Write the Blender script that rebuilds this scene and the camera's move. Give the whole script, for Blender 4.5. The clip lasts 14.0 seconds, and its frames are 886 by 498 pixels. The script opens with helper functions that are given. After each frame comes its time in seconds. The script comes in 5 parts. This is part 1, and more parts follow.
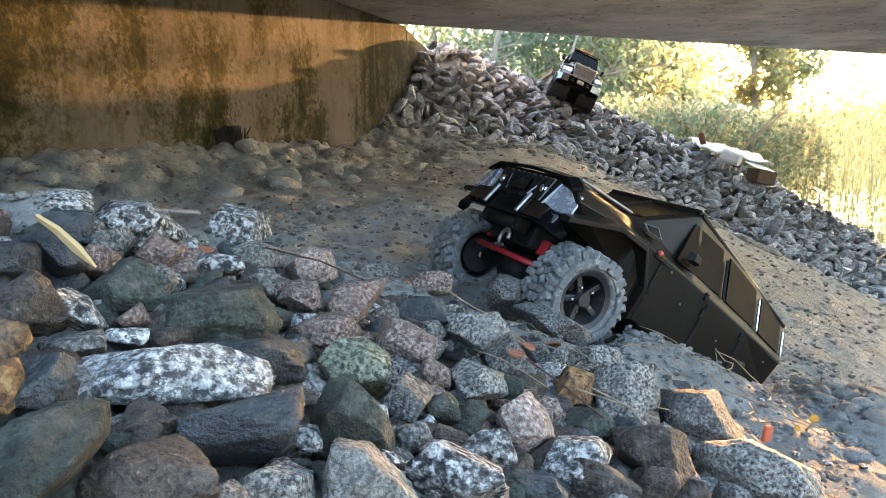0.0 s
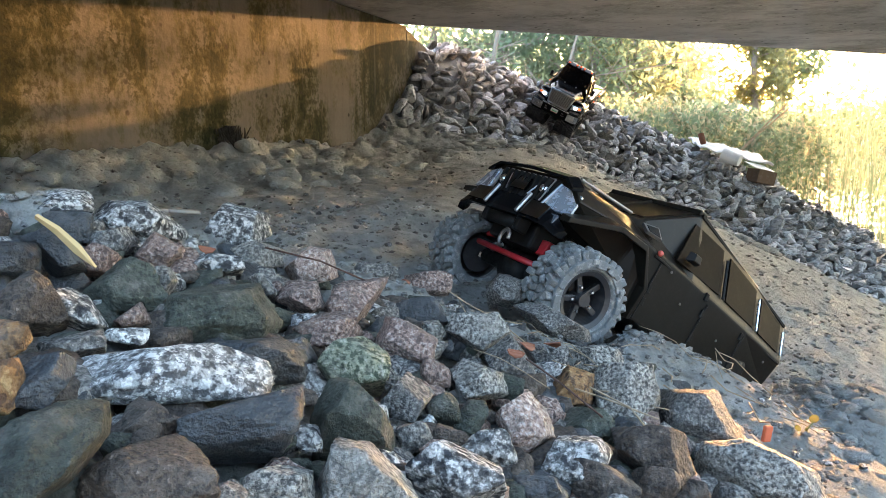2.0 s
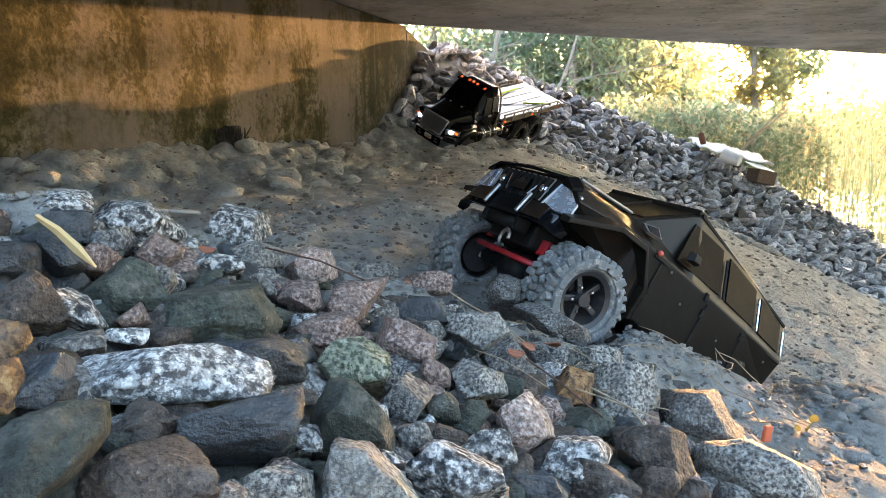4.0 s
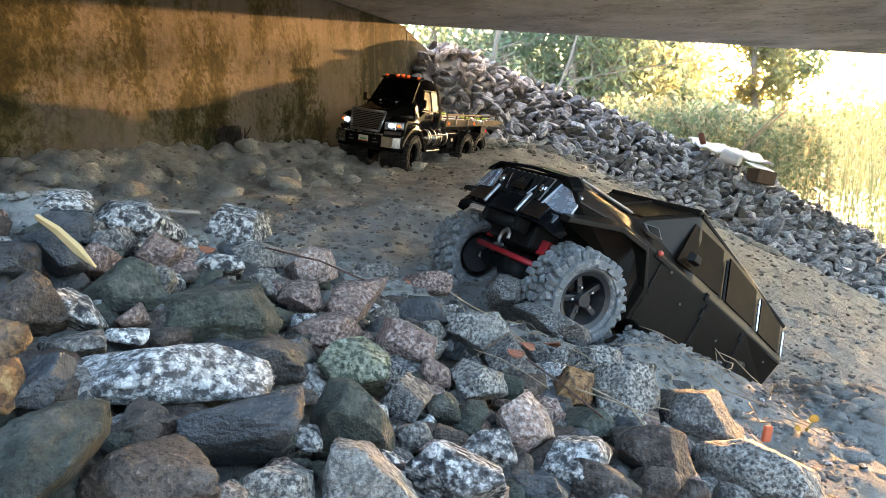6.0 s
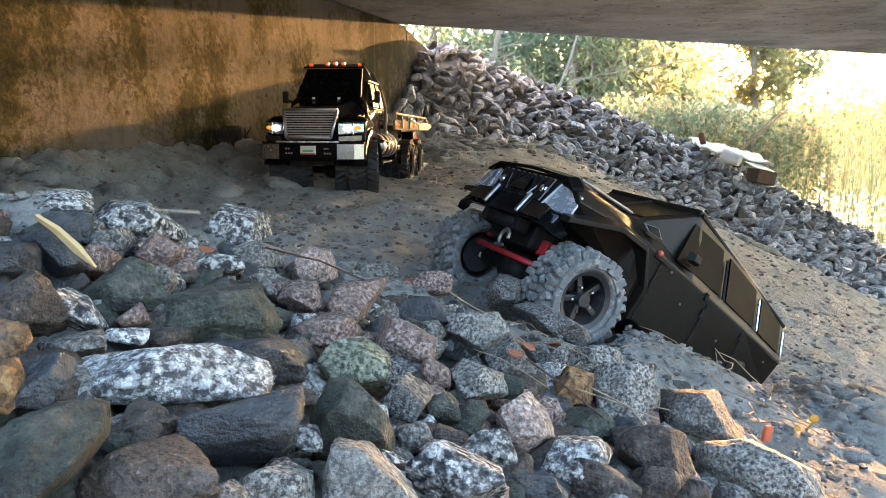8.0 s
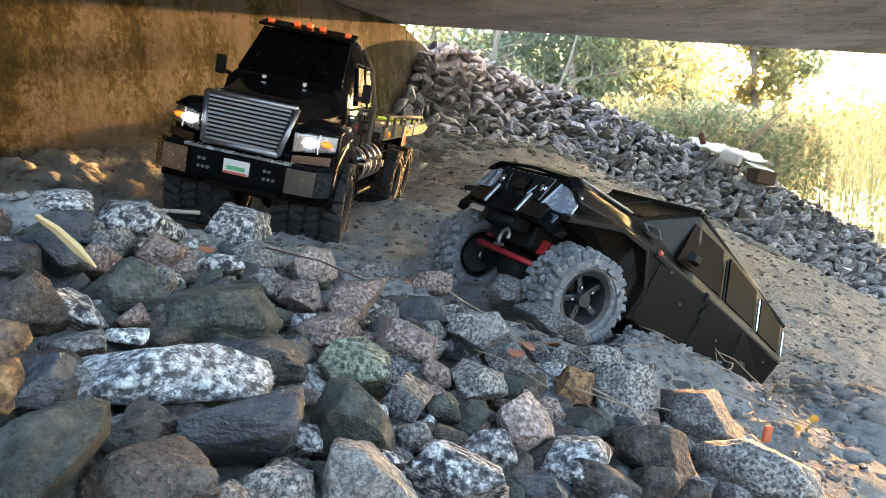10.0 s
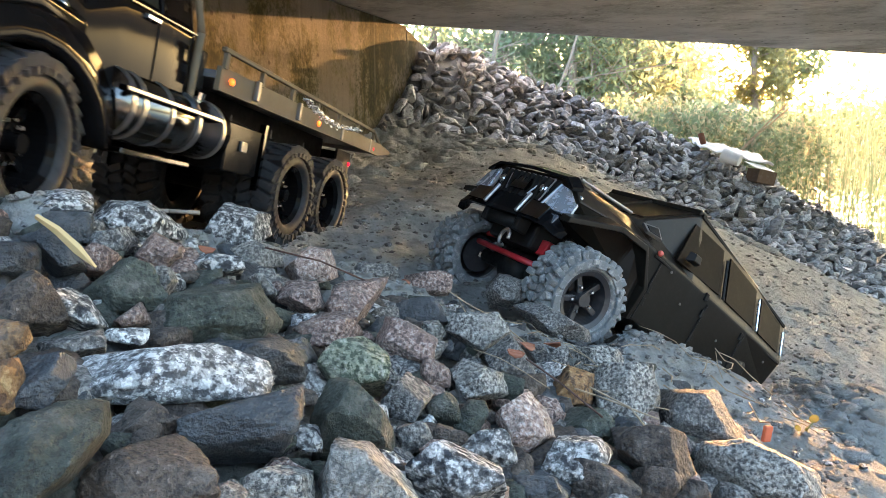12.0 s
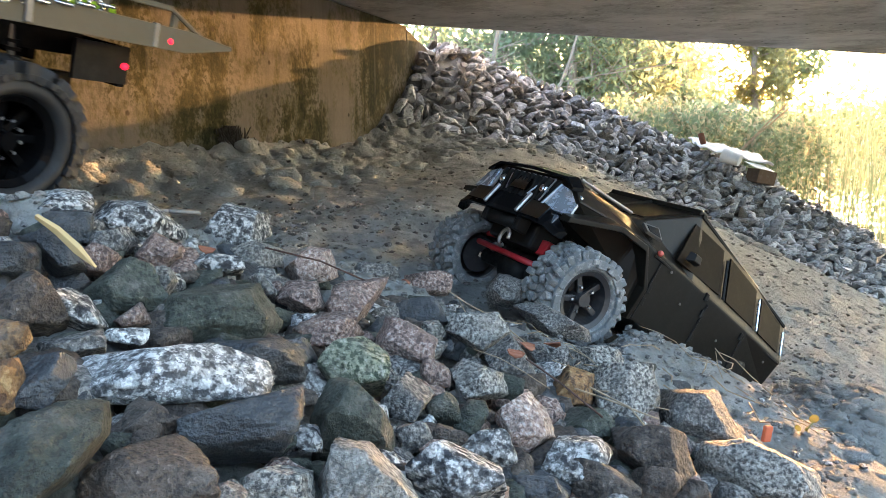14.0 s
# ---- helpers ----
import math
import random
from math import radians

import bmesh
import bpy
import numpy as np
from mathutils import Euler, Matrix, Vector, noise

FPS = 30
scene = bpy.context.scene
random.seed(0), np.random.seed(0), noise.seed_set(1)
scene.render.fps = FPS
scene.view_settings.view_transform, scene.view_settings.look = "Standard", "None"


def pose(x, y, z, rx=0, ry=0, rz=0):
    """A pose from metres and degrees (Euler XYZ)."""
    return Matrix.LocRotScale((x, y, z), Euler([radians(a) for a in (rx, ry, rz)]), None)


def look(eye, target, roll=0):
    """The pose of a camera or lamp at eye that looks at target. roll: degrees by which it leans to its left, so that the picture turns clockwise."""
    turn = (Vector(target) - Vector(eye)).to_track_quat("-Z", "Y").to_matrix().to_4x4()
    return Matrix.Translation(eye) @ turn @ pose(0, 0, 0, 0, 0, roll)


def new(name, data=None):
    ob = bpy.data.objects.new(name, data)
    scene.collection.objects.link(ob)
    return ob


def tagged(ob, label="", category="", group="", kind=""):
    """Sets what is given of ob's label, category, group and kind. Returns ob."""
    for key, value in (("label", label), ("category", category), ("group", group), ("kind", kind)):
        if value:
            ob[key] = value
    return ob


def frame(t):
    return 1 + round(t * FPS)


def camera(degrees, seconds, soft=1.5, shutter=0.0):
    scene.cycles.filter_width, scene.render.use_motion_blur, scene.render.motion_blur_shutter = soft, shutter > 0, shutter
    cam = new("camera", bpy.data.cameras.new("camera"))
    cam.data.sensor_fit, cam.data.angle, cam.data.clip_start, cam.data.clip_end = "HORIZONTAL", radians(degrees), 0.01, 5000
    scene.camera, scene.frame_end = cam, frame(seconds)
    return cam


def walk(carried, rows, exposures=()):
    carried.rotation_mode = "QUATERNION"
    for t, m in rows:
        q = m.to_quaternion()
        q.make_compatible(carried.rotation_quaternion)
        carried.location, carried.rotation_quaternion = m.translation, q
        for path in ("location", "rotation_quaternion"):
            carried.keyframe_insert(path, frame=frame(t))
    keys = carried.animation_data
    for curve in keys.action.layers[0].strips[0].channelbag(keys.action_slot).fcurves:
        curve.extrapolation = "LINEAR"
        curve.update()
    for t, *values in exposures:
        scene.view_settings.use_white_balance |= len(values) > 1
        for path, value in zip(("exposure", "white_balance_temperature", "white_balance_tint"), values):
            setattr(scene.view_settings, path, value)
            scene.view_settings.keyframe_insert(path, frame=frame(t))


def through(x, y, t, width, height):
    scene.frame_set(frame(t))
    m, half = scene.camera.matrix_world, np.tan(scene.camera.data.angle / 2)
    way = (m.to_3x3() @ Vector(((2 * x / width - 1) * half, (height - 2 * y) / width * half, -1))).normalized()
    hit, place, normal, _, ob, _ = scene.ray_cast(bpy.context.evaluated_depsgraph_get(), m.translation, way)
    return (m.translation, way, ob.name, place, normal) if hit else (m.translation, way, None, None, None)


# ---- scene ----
cam = camera(65, 14.0, soft=0.65, shutter=0.35)
HERE = pose(0, 0, 0.15, 79.9, 0, 0)
walk(cam, [(0, HERE), (14.0, HERE)], [(0, 4.4, 6400, 10), (14.0, 4.4, 6400, 10)])

# ---- light: a low sun under the deck, clear evening sky ----
SUN_TURN, SUN_RISE = radians(28.4), radians(5.1)
SUN_WAY = Vector((math.sin(SUN_TURN) * math.cos(SUN_RISE), math.cos(SUN_TURN) * math.cos(SUN_RISE), math.sin(SUN_RISE)))
world = bpy.data.worlds.new("world")
scene.world = world
world.use_nodes = True
sky = world.node_tree.nodes.new("ShaderNodeTexSky")
sky.sky_type, sky.sun_disc = "NISHITA", False
sky.sun_elevation, sky.sun_rotation = SUN_RISE, SUN_TURN
sky.dust_density, sky.air_density, sky.ozone_density = 3.0, 0.75, 0.8
world.node_tree.links.new(sky.outputs[0], world.node_tree.nodes["Background"].inputs[0])
world.node_tree.nodes["Background"].inputs[1].default_value = 0.15
sun = new("sun", bpy.data.lights.new("sun", "SUN"))
sun.data.energy, sun.data.angle, sun.data.color = 1.7, radians(0.6), (1.0, 0.5, 0.17)
sun.matrix_world = look(SUN_WAY * 50, (0, 0, 0))


# ---- materials ----
def material(name, rough=0.7, metal=0.0, rgb=(0.5, 0.5, 0.5)):
    m = bpy.data.materials.new(name)
    m.use_nodes = True
    b = m.node_tree.nodes["Principled BSDF"]
    b.inputs["Base Color"].default_value = (*rgb, 1)
    b.inputs["Roughness"].default_value = rough
    b.inputs["Metallic"].default_value = metal
    return m, m.node_tree.nodes, m.node_tree.links, b


def coords(n, l, stretch=(1, 1, 1), space="Object"):
    tc = n.new("ShaderNodeTexCoord")
    mp = n.new("ShaderNodeMapping")
    mp.inputs["Scale"].default_value = stretch
    l.new(tc.outputs[space], mp.inputs["Vector"])
    return mp.outputs[0]


def noise_tex(n, l, vec, scale, detail=4, rough=0.6):
    t = n.new("ShaderNodeTexNoise")
    t.inputs["Scale"].default_value, t.inputs["Detail"].default_value, t.inputs["Roughness"].default_value = scale, detail, rough
    l.new(vec, t.inputs["Vector"])
    return t.outputs["Fac"]


def ramp(n, l, fac, stops):
    r = n.new("ShaderNodeValToRGB")
    while len(r.color_ramp.elements) < len(stops):
        r.color_ramp.elements.new(0.5)
    for e, (p, c) in zip(r.color_ramp.elements, stops):
        e.position, e.color = p, (*c, 1) if len(c) == 3 else c
    l.new(fac, r.inputs[0])
    return r.outputs[0]


def mix(n, l, fac, a, b, kind="MIX"):
    x = n.new("ShaderNodeMix")
    x.data_type, x.blend_type = "RGBA", kind
    for value, sock in ((fac, x.inputs[0]), (a, x.inputs[6]), (b, x.inputs[7])):
        if isinstance(value, (int, float)):
            sock.default_value = value
        elif isinstance(value, tuple):
            sock.default_value = (*value, 1)
        else:
            l.new(value, sock)
    return x.outputs[2]


def bump(n, l, b, height, strength, dist):
    u = n.new("ShaderNodeBump")
    u.inputs["Strength"].default_value, u.inputs["Distance"].default_value = strength, dist
    l.new(height, u.inputs["Height"])
    l.new(u.outputs[0], b.inputs["Normal"])




def granite(name, base, dark, light, dark_at=0.42, light_at=0.6, grain=170, rough=0.8, hue=0.12, blot=0.6, crackle=False):
    m, n, l, b = material(name, rough)
    info = n.new("ShaderNodeObjectInfo")
    v = coords(n, l)
    add = n.new("ShaderNodeVectorMath")
    l.new(v, add.inputs[0])
    l.new(info.outputs["Random"], add.inputs[1])
    v = add.outputs[0]
    g1, g2, big = noise_tex(n, l, v, grain, 2, 0.6), noise_tex(n, l, v, grain * 0.33, 6, 0.75), noise_tex(n, l, v, 22, 5, 0.65)
    sc = lambda k: tuple(x * k for x in base)
    half = tuple((p + q) / 2 for p, q in zip(dark, base))
    c = ramp(n, l, g1, [(dark_at - 0.03, dark), (dark_at + 0.015, half), (dark_at + 0.05, base), (light_at, base), (light_at + 0.05, light)])
    veins = ramp(n, l, g2, [(0.4, (0.25, 0.25, 0.25)), (0.47, (0.8, 0.8, 0.8)), (0.56, (1, 1, 1))])
    if crackle:
        net = noise_tex(n, l, v, grain * 0.42, 4, 0.7)
        veins = ramp(n, l, net, [(0.42, (1, 1, 1)), (0.455, (0.12, 0.12, 0.13)), (0.49, (0.12, 0.12, 0.13)), (0.53, (1, 1, 1)), (0.62, (1, 1, 1)), (0.66, (0.35, 0.35, 0.36))])
    c = mix(n, l, 0.8, c, veins, "MULTIPLY")
    c = mix(n, l, ramp(n, l, big, [(0.4, (0, 0, 0)), (0.66, (blot,) * 3)]), c, sc(0.45))
    tone = n.new("ShaderNodeHueSaturation")
    mr = n.new("ShaderNodeMapRange")
    mr.inputs[3].default_value, mr.inputs[4].default_value = 1 - hue * 1.6, 1 + hue * 1.6
    isle = n.new("ShaderNodeNewGeometry")
    both, part_of = n.new("ShaderNodeMath"), n.new("ShaderNodeMath")
    part_of.operation = "FRACT"
    l.new(info.outputs["Random"], both.inputs[0])
    l.new(isle.outputs["Random Per Island"], both.inputs[1])
    l.new(both.outputs[0], part_of.inputs[0])
    l.new(part_of.outputs[0], mr.inputs[0])
    l.new(mr.outputs[0], tone.inputs["Value"])
    l.new(c, tone.inputs["Color"])
    dust = ramp(n, l, noise_tex(n, l, v, 55, 6, 0.7), [(0.52, (0, 0, 0)), (0.75, (0.4, 0.4, 0.4))])
    l.new(mix(n, l, dust, tone.outputs[0], (0.26, 0.235, 0.2)), b.inputs["Base Color"])
    bump(n, l, b, mix(n, l, 0.7, g1, noise_tex(n, l, v, 60, 6, 0.75)), 1.0, 0.008)
    return m


ROCK = {
    "white": granite("white_granite", (0.4, 0.4, 0.385), (0.045, 0.045, 0.05), (0.7, 0.69, 0.66), 0.42, 0.53, 230, 0.8, 0.12, 0.25, True),
    "pepper": granite("black_and_white_granite", (0.3, 0.3, 0.285), (0.025, 0.025, 0.03), (0.62, 0.6, 0.57), 0.45, 0.54, 210, 0.8, 0.12, 0.3, True),
    "tan": granite("tan_grey_granite", (0.29, 0.27, 0.235), (0.06, 0.058, 0.055), (0.48, 0.455, 0.4), 0.43, 0.56, 420),
    "grey": granite("grey_granite", (0.2, 0.19, 0.175), (0.05, 0.05, 0.05), (0.38, 0.365, 0.33), 0.44, 0.56, 430),
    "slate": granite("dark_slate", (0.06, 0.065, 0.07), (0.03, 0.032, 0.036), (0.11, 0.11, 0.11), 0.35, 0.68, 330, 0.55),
    "red": granite("reddish_granite", (0.29, 0.195, 0.16), (0.085, 0.058, 0.05), (0.48, 0.39, 0.34), 0.43, 0.56, 420),
    "pink": granite("pink_granite", (0.4, 0.29, 0.24), (0.15, 0.1, 0.085), (0.58, 0.5, 0.45), 0.4, 0.54, 400),
    "green": granite("greenish_stone", (0.06, 0.067, 0.051), (0.024, 0.028, 0.021), (0.16, 0.165, 0.13), 0.4, 0.66, 330),
    "moss": granite("green_speckled_granite", (0.22, 0.235, 0.165), (0.035, 0.05, 0.028), (0.38, 0.37, 0.3), 0.46, 0.6, 300),
    "brown": granite("brown_stone", (0.085, 0.066, 0.052), (0.034, 0.026, 0.022), (0.19, 0.15, 0.12), 0.42, 0.64, 360),
    "rust": granite("rusty_brown_stone", (0.28, 0.15, 0.06), (0.08, 0.04, 0.02), (0.45, 0.3, 0.14), 0.45, 0.6, 180),
    "pile": granite("grey_quarry_stone", (0.37, 0.385, 0.41), (0.16, 0.165, 0.175), (0.56, 0.58, 0.62), 0.42, 0.62, 60, 0.5, 0.42, 0.35),
}


def dirt_material():
    m, n, l, b = material("gravelly_dirt", 0.95)
    b.inputs["Specular IOR Level"].default_value = 0.1
    v = coords(n, l)
    big, mid, fine = noise_tex(n, l, v, 2.2, 5), noise_tex(n, l, v, 18, 6, 0.65), noise_tex(n, l, v, 170, 5, 0.7)
    c = mix(n, l, ramp(n, l, big, [(0.35, (0, 0, 0)), (0.65, (1, 1, 1))]), (0.425, 0.43, 0.415), (0.355, 0.358, 0.338))
    c = mix(n, l, ramp(n, l, mid, [(0.4, (0, 0, 0)), (0.7, (1, 1, 1))]), c, (0.22, 0.225, 0.215))
    c = mix(n, l, ramp(n, l, fine, [(0.3, (1, 1, 1)), (0.43, (0, 0, 0))]), c, (0.15, 0.148, 0.142))
    c = mix(n, l, ramp(n, l, fine, [(0.62, (0, 0, 0)), (0.72, (1, 1, 1))]), c, (0.45, 0.44, 0.42))
    l.new(c, b.inputs["Base Color"])
    vo = n.new("ShaderNodeTexVoronoi")
    vo.inputs["Scale"].default_value = 75
    l.new(v, vo.inputs["Vector"])
    bump(n, l, b, mix(n, l, 0.6, mix(n, l, 0.65, vo.outputs["Distance"], mid), fine), 1.0, 0.022)
    return m


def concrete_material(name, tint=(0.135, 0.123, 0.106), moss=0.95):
    m, n, l, b = material(name, 0.95)
    b.inputs["Specular IOR Level"].default_value = 0.08
    v, streak = coords(n, l), coords(n, l, (1, 1, 0.07))
    big, drip, speck = noise_tex(n, l, v, 3.0, 5), noise_tex(n, l, streak, 8, 5, 0.7), noise_tex(n, l, v, 60, 5, 0.7)
    fine, lines = noise_tex(n, l, coords(n, l, (1, 1, 0.12)), 34, 4, 0.7), noise_tex(n, l, coords(n, l, (0.2, 0.2, 3)), 4, 4)
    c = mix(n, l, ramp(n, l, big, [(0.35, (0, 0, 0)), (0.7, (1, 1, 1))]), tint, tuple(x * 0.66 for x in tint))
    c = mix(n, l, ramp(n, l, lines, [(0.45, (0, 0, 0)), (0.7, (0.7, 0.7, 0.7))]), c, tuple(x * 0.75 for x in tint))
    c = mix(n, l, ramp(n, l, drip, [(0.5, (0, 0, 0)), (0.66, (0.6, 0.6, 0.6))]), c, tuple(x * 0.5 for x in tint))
    # mossy olive growth in broken vertical bands, black lichen inside it
    band = noise_tex(n, l, coords(n, l, (1, 1, 0.45)), 2.6, 3, 0.55)
    blotch = noise_tex(n, l, coords(n, l, (1, 1, 0.7)), 15, 8, 0.75)
    grow = mix(n, l, 0.45, band, blotch)
    c = mix(n, l, ramp(n, l, grow, [(0.49, (0, 0, 0)), (0.54, (moss * 0.8,) * 3)]), c, (0.055, 0.05, 0.016))
    c = mix(n, l, ramp(n, l, grow, [(0.535, (0, 0, 0)), (0.575, (moss,) * 3)]), c, (0.014, 0.015, 0.009))
    gate = mix(n, l, 1.0, ramp(n, l, band, [(0.44, (0, 0, 0)), (0.56, (moss, moss, moss))]), ramp(n, l, speck, [(0.47, (0, 0, 0)), (0.56, (1, 1, 1))]), "MULTIPLY")
    c = mix(n, l, gate, c, (0.03, 0.029, 0.014))
    c = mix(n, l, ramp(n, l, fine, [(0.6, (0, 0, 0)), (0.72, (0.3, 0.3, 0.3))]), c, tuple(x * 0.45 for x in tint))
    pale = noise_tex(n, l, coords(n, l, (1.4, 1.4, 0.06)), 11, 3)
    c = mix(n, l, ramp(n, l, pale, [(0.64, (0, 0, 0)), (0.72, (0.3, 0.3, 0.3))]), c, (0.2, 0.19, 0.17))
    pit = n.new("ShaderNodeTexVoronoi")
    pit.inputs["Scale"].default_value = 14
    l.new(v, pit.inputs["Vector"])
    c = mix(n, l, ramp(n, l, pit.outputs["Distance"], [(0.07, (0.95, 0.95, 0.95)), (0.12, (0, 0, 0))]), c, (0.035, 0.03, 0.025))
    l.new(c, b.inputs["Base Color"])
    bump(n, l, b, mix(n, l, 0.5, big, speck), 0.4, 0.008)
    return m


def worn(name, rgb, rough, metal=0.0, dust=(0.3, 0.28, 0.25), amount=0.35, scale=40, coat=0.0, shine=0.5, vary=0.3):
    """A painted, moulded or metal surface with dust on it."""
    m, n, l, b = material(name, rough, metal, rgb)
    v = coords(n, l)
    d = ramp(n, l, noise_tex(n, l, v, scale, 6, 0.7), [(0.5, (0, 0, 0)), (0.85, (amount, amount, amount))])
    l.new(mix(n, l, d, rgb, dust), b.inputs["Base Color"])
    r = ramp(n, l, noise_tex(n, l, v, scale * 2.3, 5, 0.7), [(0.35, (rough, rough, rough)), (0.8, (min(rough + vary, 1),) * 3)])
    l.new(r, b.inputs["Roughness"])
    b.inputs["Coat Weight"].default_value = coat
    b.inputs["Coat Roughness"].default_value = 0.06
    b.inputs["Specular IOR Level"].default_value = shine
    return m


def glow(name, rgb, strength):
    m, n, l, b = material(name, 0.2, 0, rgb)
    b.inputs["Emission Color"].default_value = (*rgb, 1)
    b.inputs["Emission Strength"].default_value = strength
    return m


def leaf_material(name, rgb, through):
    m, n, l, b = material(name, 0.5)
    geo = n.new("ShaderNodeNewGeometry")
    c = ramp(n, l, geo.outputs["Random Per Island"], [(0.0, tuple(x * 0.55 for x in rgb)), (0.6, rgb), (1.0, tuple(min(1, x * 1.5) for x in rgb))])
    l.new(c, b.inputs["Base Color"])
    t = n.new("ShaderNodeBsdfTranslucent")
    l.new(mix(n, l, 0.8, c, through), t.inputs["Color"])
    s = n.new("ShaderNodeMixShader")
    s.inputs[0].default_value = 0.7
    l.new(b.outputs[0], s.inputs[1])
    l.new(t.outputs[0], s.inputs[2])
    l.new(s.outputs[0], n["Material Output"].inputs["Surface"])
    return m


DIRT = dirt_material()
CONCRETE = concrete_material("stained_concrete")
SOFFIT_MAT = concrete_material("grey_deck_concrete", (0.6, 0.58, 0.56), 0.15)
PAINT = worn("black_gloss_paint", (0.0045, 0.0045, 0.005), 0.07, amount=0.005, coat=0.0, shine=0.05, vary=0.05)
CAR_PAINT = worn("black_satin_shell", (0.0098, 0.0085, 0.0066), 0.36, amount=0.02, scale=160, shine=0.14, vary=0.15)
PLASTIC = worn("black_plastic", (0.008, 0.008, 0.008), 0.5, amount=0.06, shine=0.15)
RUBBER = worn("tyre_rubber", (0.013, 0.0135, 0.015), 0.6, dust=(0.045, 0.05, 0.056), amount=0.35, scale=60)
GREY_RIM = worn("dark_grey_rim", (0.02, 0.02, 0.022), 0.35, amount=0.2)
DUSTY = worn("dust_caked_rubber", (0.13, 0.136, 0.136), 0.95, dust=(0.48, 0.48, 0.46), amount=0.95, scale=130)
CHROME = worn("chrome", (0.6, 0.61, 0.63), 0.14, 1.0, amount=0.08)
STEEL = worn("worn_steel", (0.2, 0.195, 0.19), 0.4, 1.0, amount=0.15)
DARK_CHROME = worn("smoked_chrome", (0.12, 0.12, 0.125), 0.14, 1.0, amount=0.05, vary=0.1)
TANK = worn("tank_chrome", (0.13, 0.13, 0.125), 0.12, 1.0, amount=0.05, vary=0.08)
PANEL = worn("scuffed_bumper_metal", (0.36, 0.38, 0.4), 0.12, 1.0, amount=0.04, scale=90, vary=0.25)
SILVER = worn("brushed_aluminium", (0.3, 0.305, 0.32), 0.32, 1.0, amount=0.1)
RED = worn("red_anodised_link", (0.36, 0.012, 0.018), 0.35, 0.2, amount=0.15)
TAN = worn("tan_bed_metal", (0.13, 0.108, 0.075), 0.6, 0.0, amount=0.08, shine=0.1)
CAR_GLASS = worn("dull_black_window", (0.007, 0.006, 0.0047), 0.5, amount=0.012, scale=160, shine=0.03, vary=0.1)
SIDE_GLASS = worn("dim_side_glass", (0.014, 0.016, 0.013), 0.25, amount=0.02, vary=0.1, shine=0.02)
LAMP_HOUSE = worn("lamp_reflector", (0.3, 0.33, 0.37), 0.14, 0.9, amount=0.04)
HEAD_PANEL = worn("pale_lamp_panel", (0.4, 0.45, 0.52), 0.15, 0.6, amount=0.1)
TINT = worn("tinted_glass", (0.0015, 0.0015, 0.002), 0.12, amount=0.006, shine=0.08)
LENS = worn("clear_lens", (0.2, 0.22, 0.26), 0.12, 0.7, amount=0.1)
WHITE_LED, AMBER, RED_LED = glow("white_lamp", (0.85, 0.93, 1.0), 1.2), glow("amber_lamp", (1.0, 0.11, 0.01), 0.16), glow("red_lamp", (1.0, 0.01, 0.03), 0.16)
ORANGE_LENS, RED_LENS = glow("orange_lens", (0.8, 0.1, 0.02), 0.04), worn("red_lens", (0.45, 0.08, 0.06), 0.2, amount=0.2)
LIME = worn("lime_strap", (0.35, 0.55, 0.02), 0.7, amount=0.15)
PLATE_W, PLATE_G, PLATE_R = material("plate_white", 0.5, 0, (0.6, 0.6, 0.56))[0], material("plate_green", 0.5, 0, (0.1, 0.35, 0.15))[0], material("plate_red", 0.5, 0, (0.5, 0.1, 0.06))[0]
BARK = worn("grey_bark", (0.26, 0.225, 0.19), 0.9, amount=0.6, scale=12)
LEAF_Y = leaf_material("yellow_leaves", (0.09, 0.097, 0.045), (0.5, 0.5, 0.27))
LEAF_G = leaf_material("green_leaves", (0.055, 0.08, 0.05), (0.36, 0.45, 0.29))
REED = leaf_material("dry_reeds", (0.16, 0.15, 0.1), (0.62, 0.58, 0.4))
STRAW = worn("dry_straw", (0.3, 0.23, 0.15), 0.7, amount=0.2)
WOOD = worn("splintered_wood", (0.55, 0.38, 0.17), 0.7, amount=0.2)
TWIG = worn("dark_twig", (0.07, 0.035, 0.025), 0.8, amount=0.2)
DEAD = worn("dead_leaf", (0.2, 0.07, 0.035), 0.6, amount=0.2)
SHEET = worn("dirty_white_sheet", (0.62, 0.64, 0.66), 0.5, amount=0.3)
CARD = worn("brown_cardboard", (0.12, 0.075, 0.045), 0.85, amount=0.3)
WATER_MAT, _n, _l, _b = material("river_water", 0.06, 0, (0.02, 0.025, 0.02))
bump(_n, _l, _b, noise_tex(_n, _l, coords(_n, _l, (1, 0.5, 1)), 3.0, 3), 0.12, 0.05)


# ---- the lie of the land ----
WATER = -0.95
WALL_WAY = Vector((0.340, 0.940, 0)).normalized()
WALL_AT = Vector((-0.37, 2.457, 0))
SOFFIT = 0.566


def soft(v, k):
    return 0.0 if v / k < -40 else k * math.log1p(math.exp(min(v / k, 60)))


def smax(a, b, k):
    return b + soft(a - b, k)


def line(x, xs, ys):
    return float(np.interp(x, xs, ys))


def crest_z(x):
    """How high the quarry stones are heaped, falling away from the abutment."""
    return line(x, (-0.3, -0.1, 0.05, 0.29, 0.54, 0.85, 1.13, 1.45, 1.79, 2.05, 2.4), (0.5, 0.5, 0.505, 0.43, 0.345, 0.24, 0.12, -0.015, -0.17, -0.315, -0.495))


def foot(x):
    return line(x, (-0.35, -0.27, -0.1, 0.12, 0.44, 0.63, 2.2), (2.62, 2.75, 3.03, 3.13, 3.25, 3.27, 3.27))


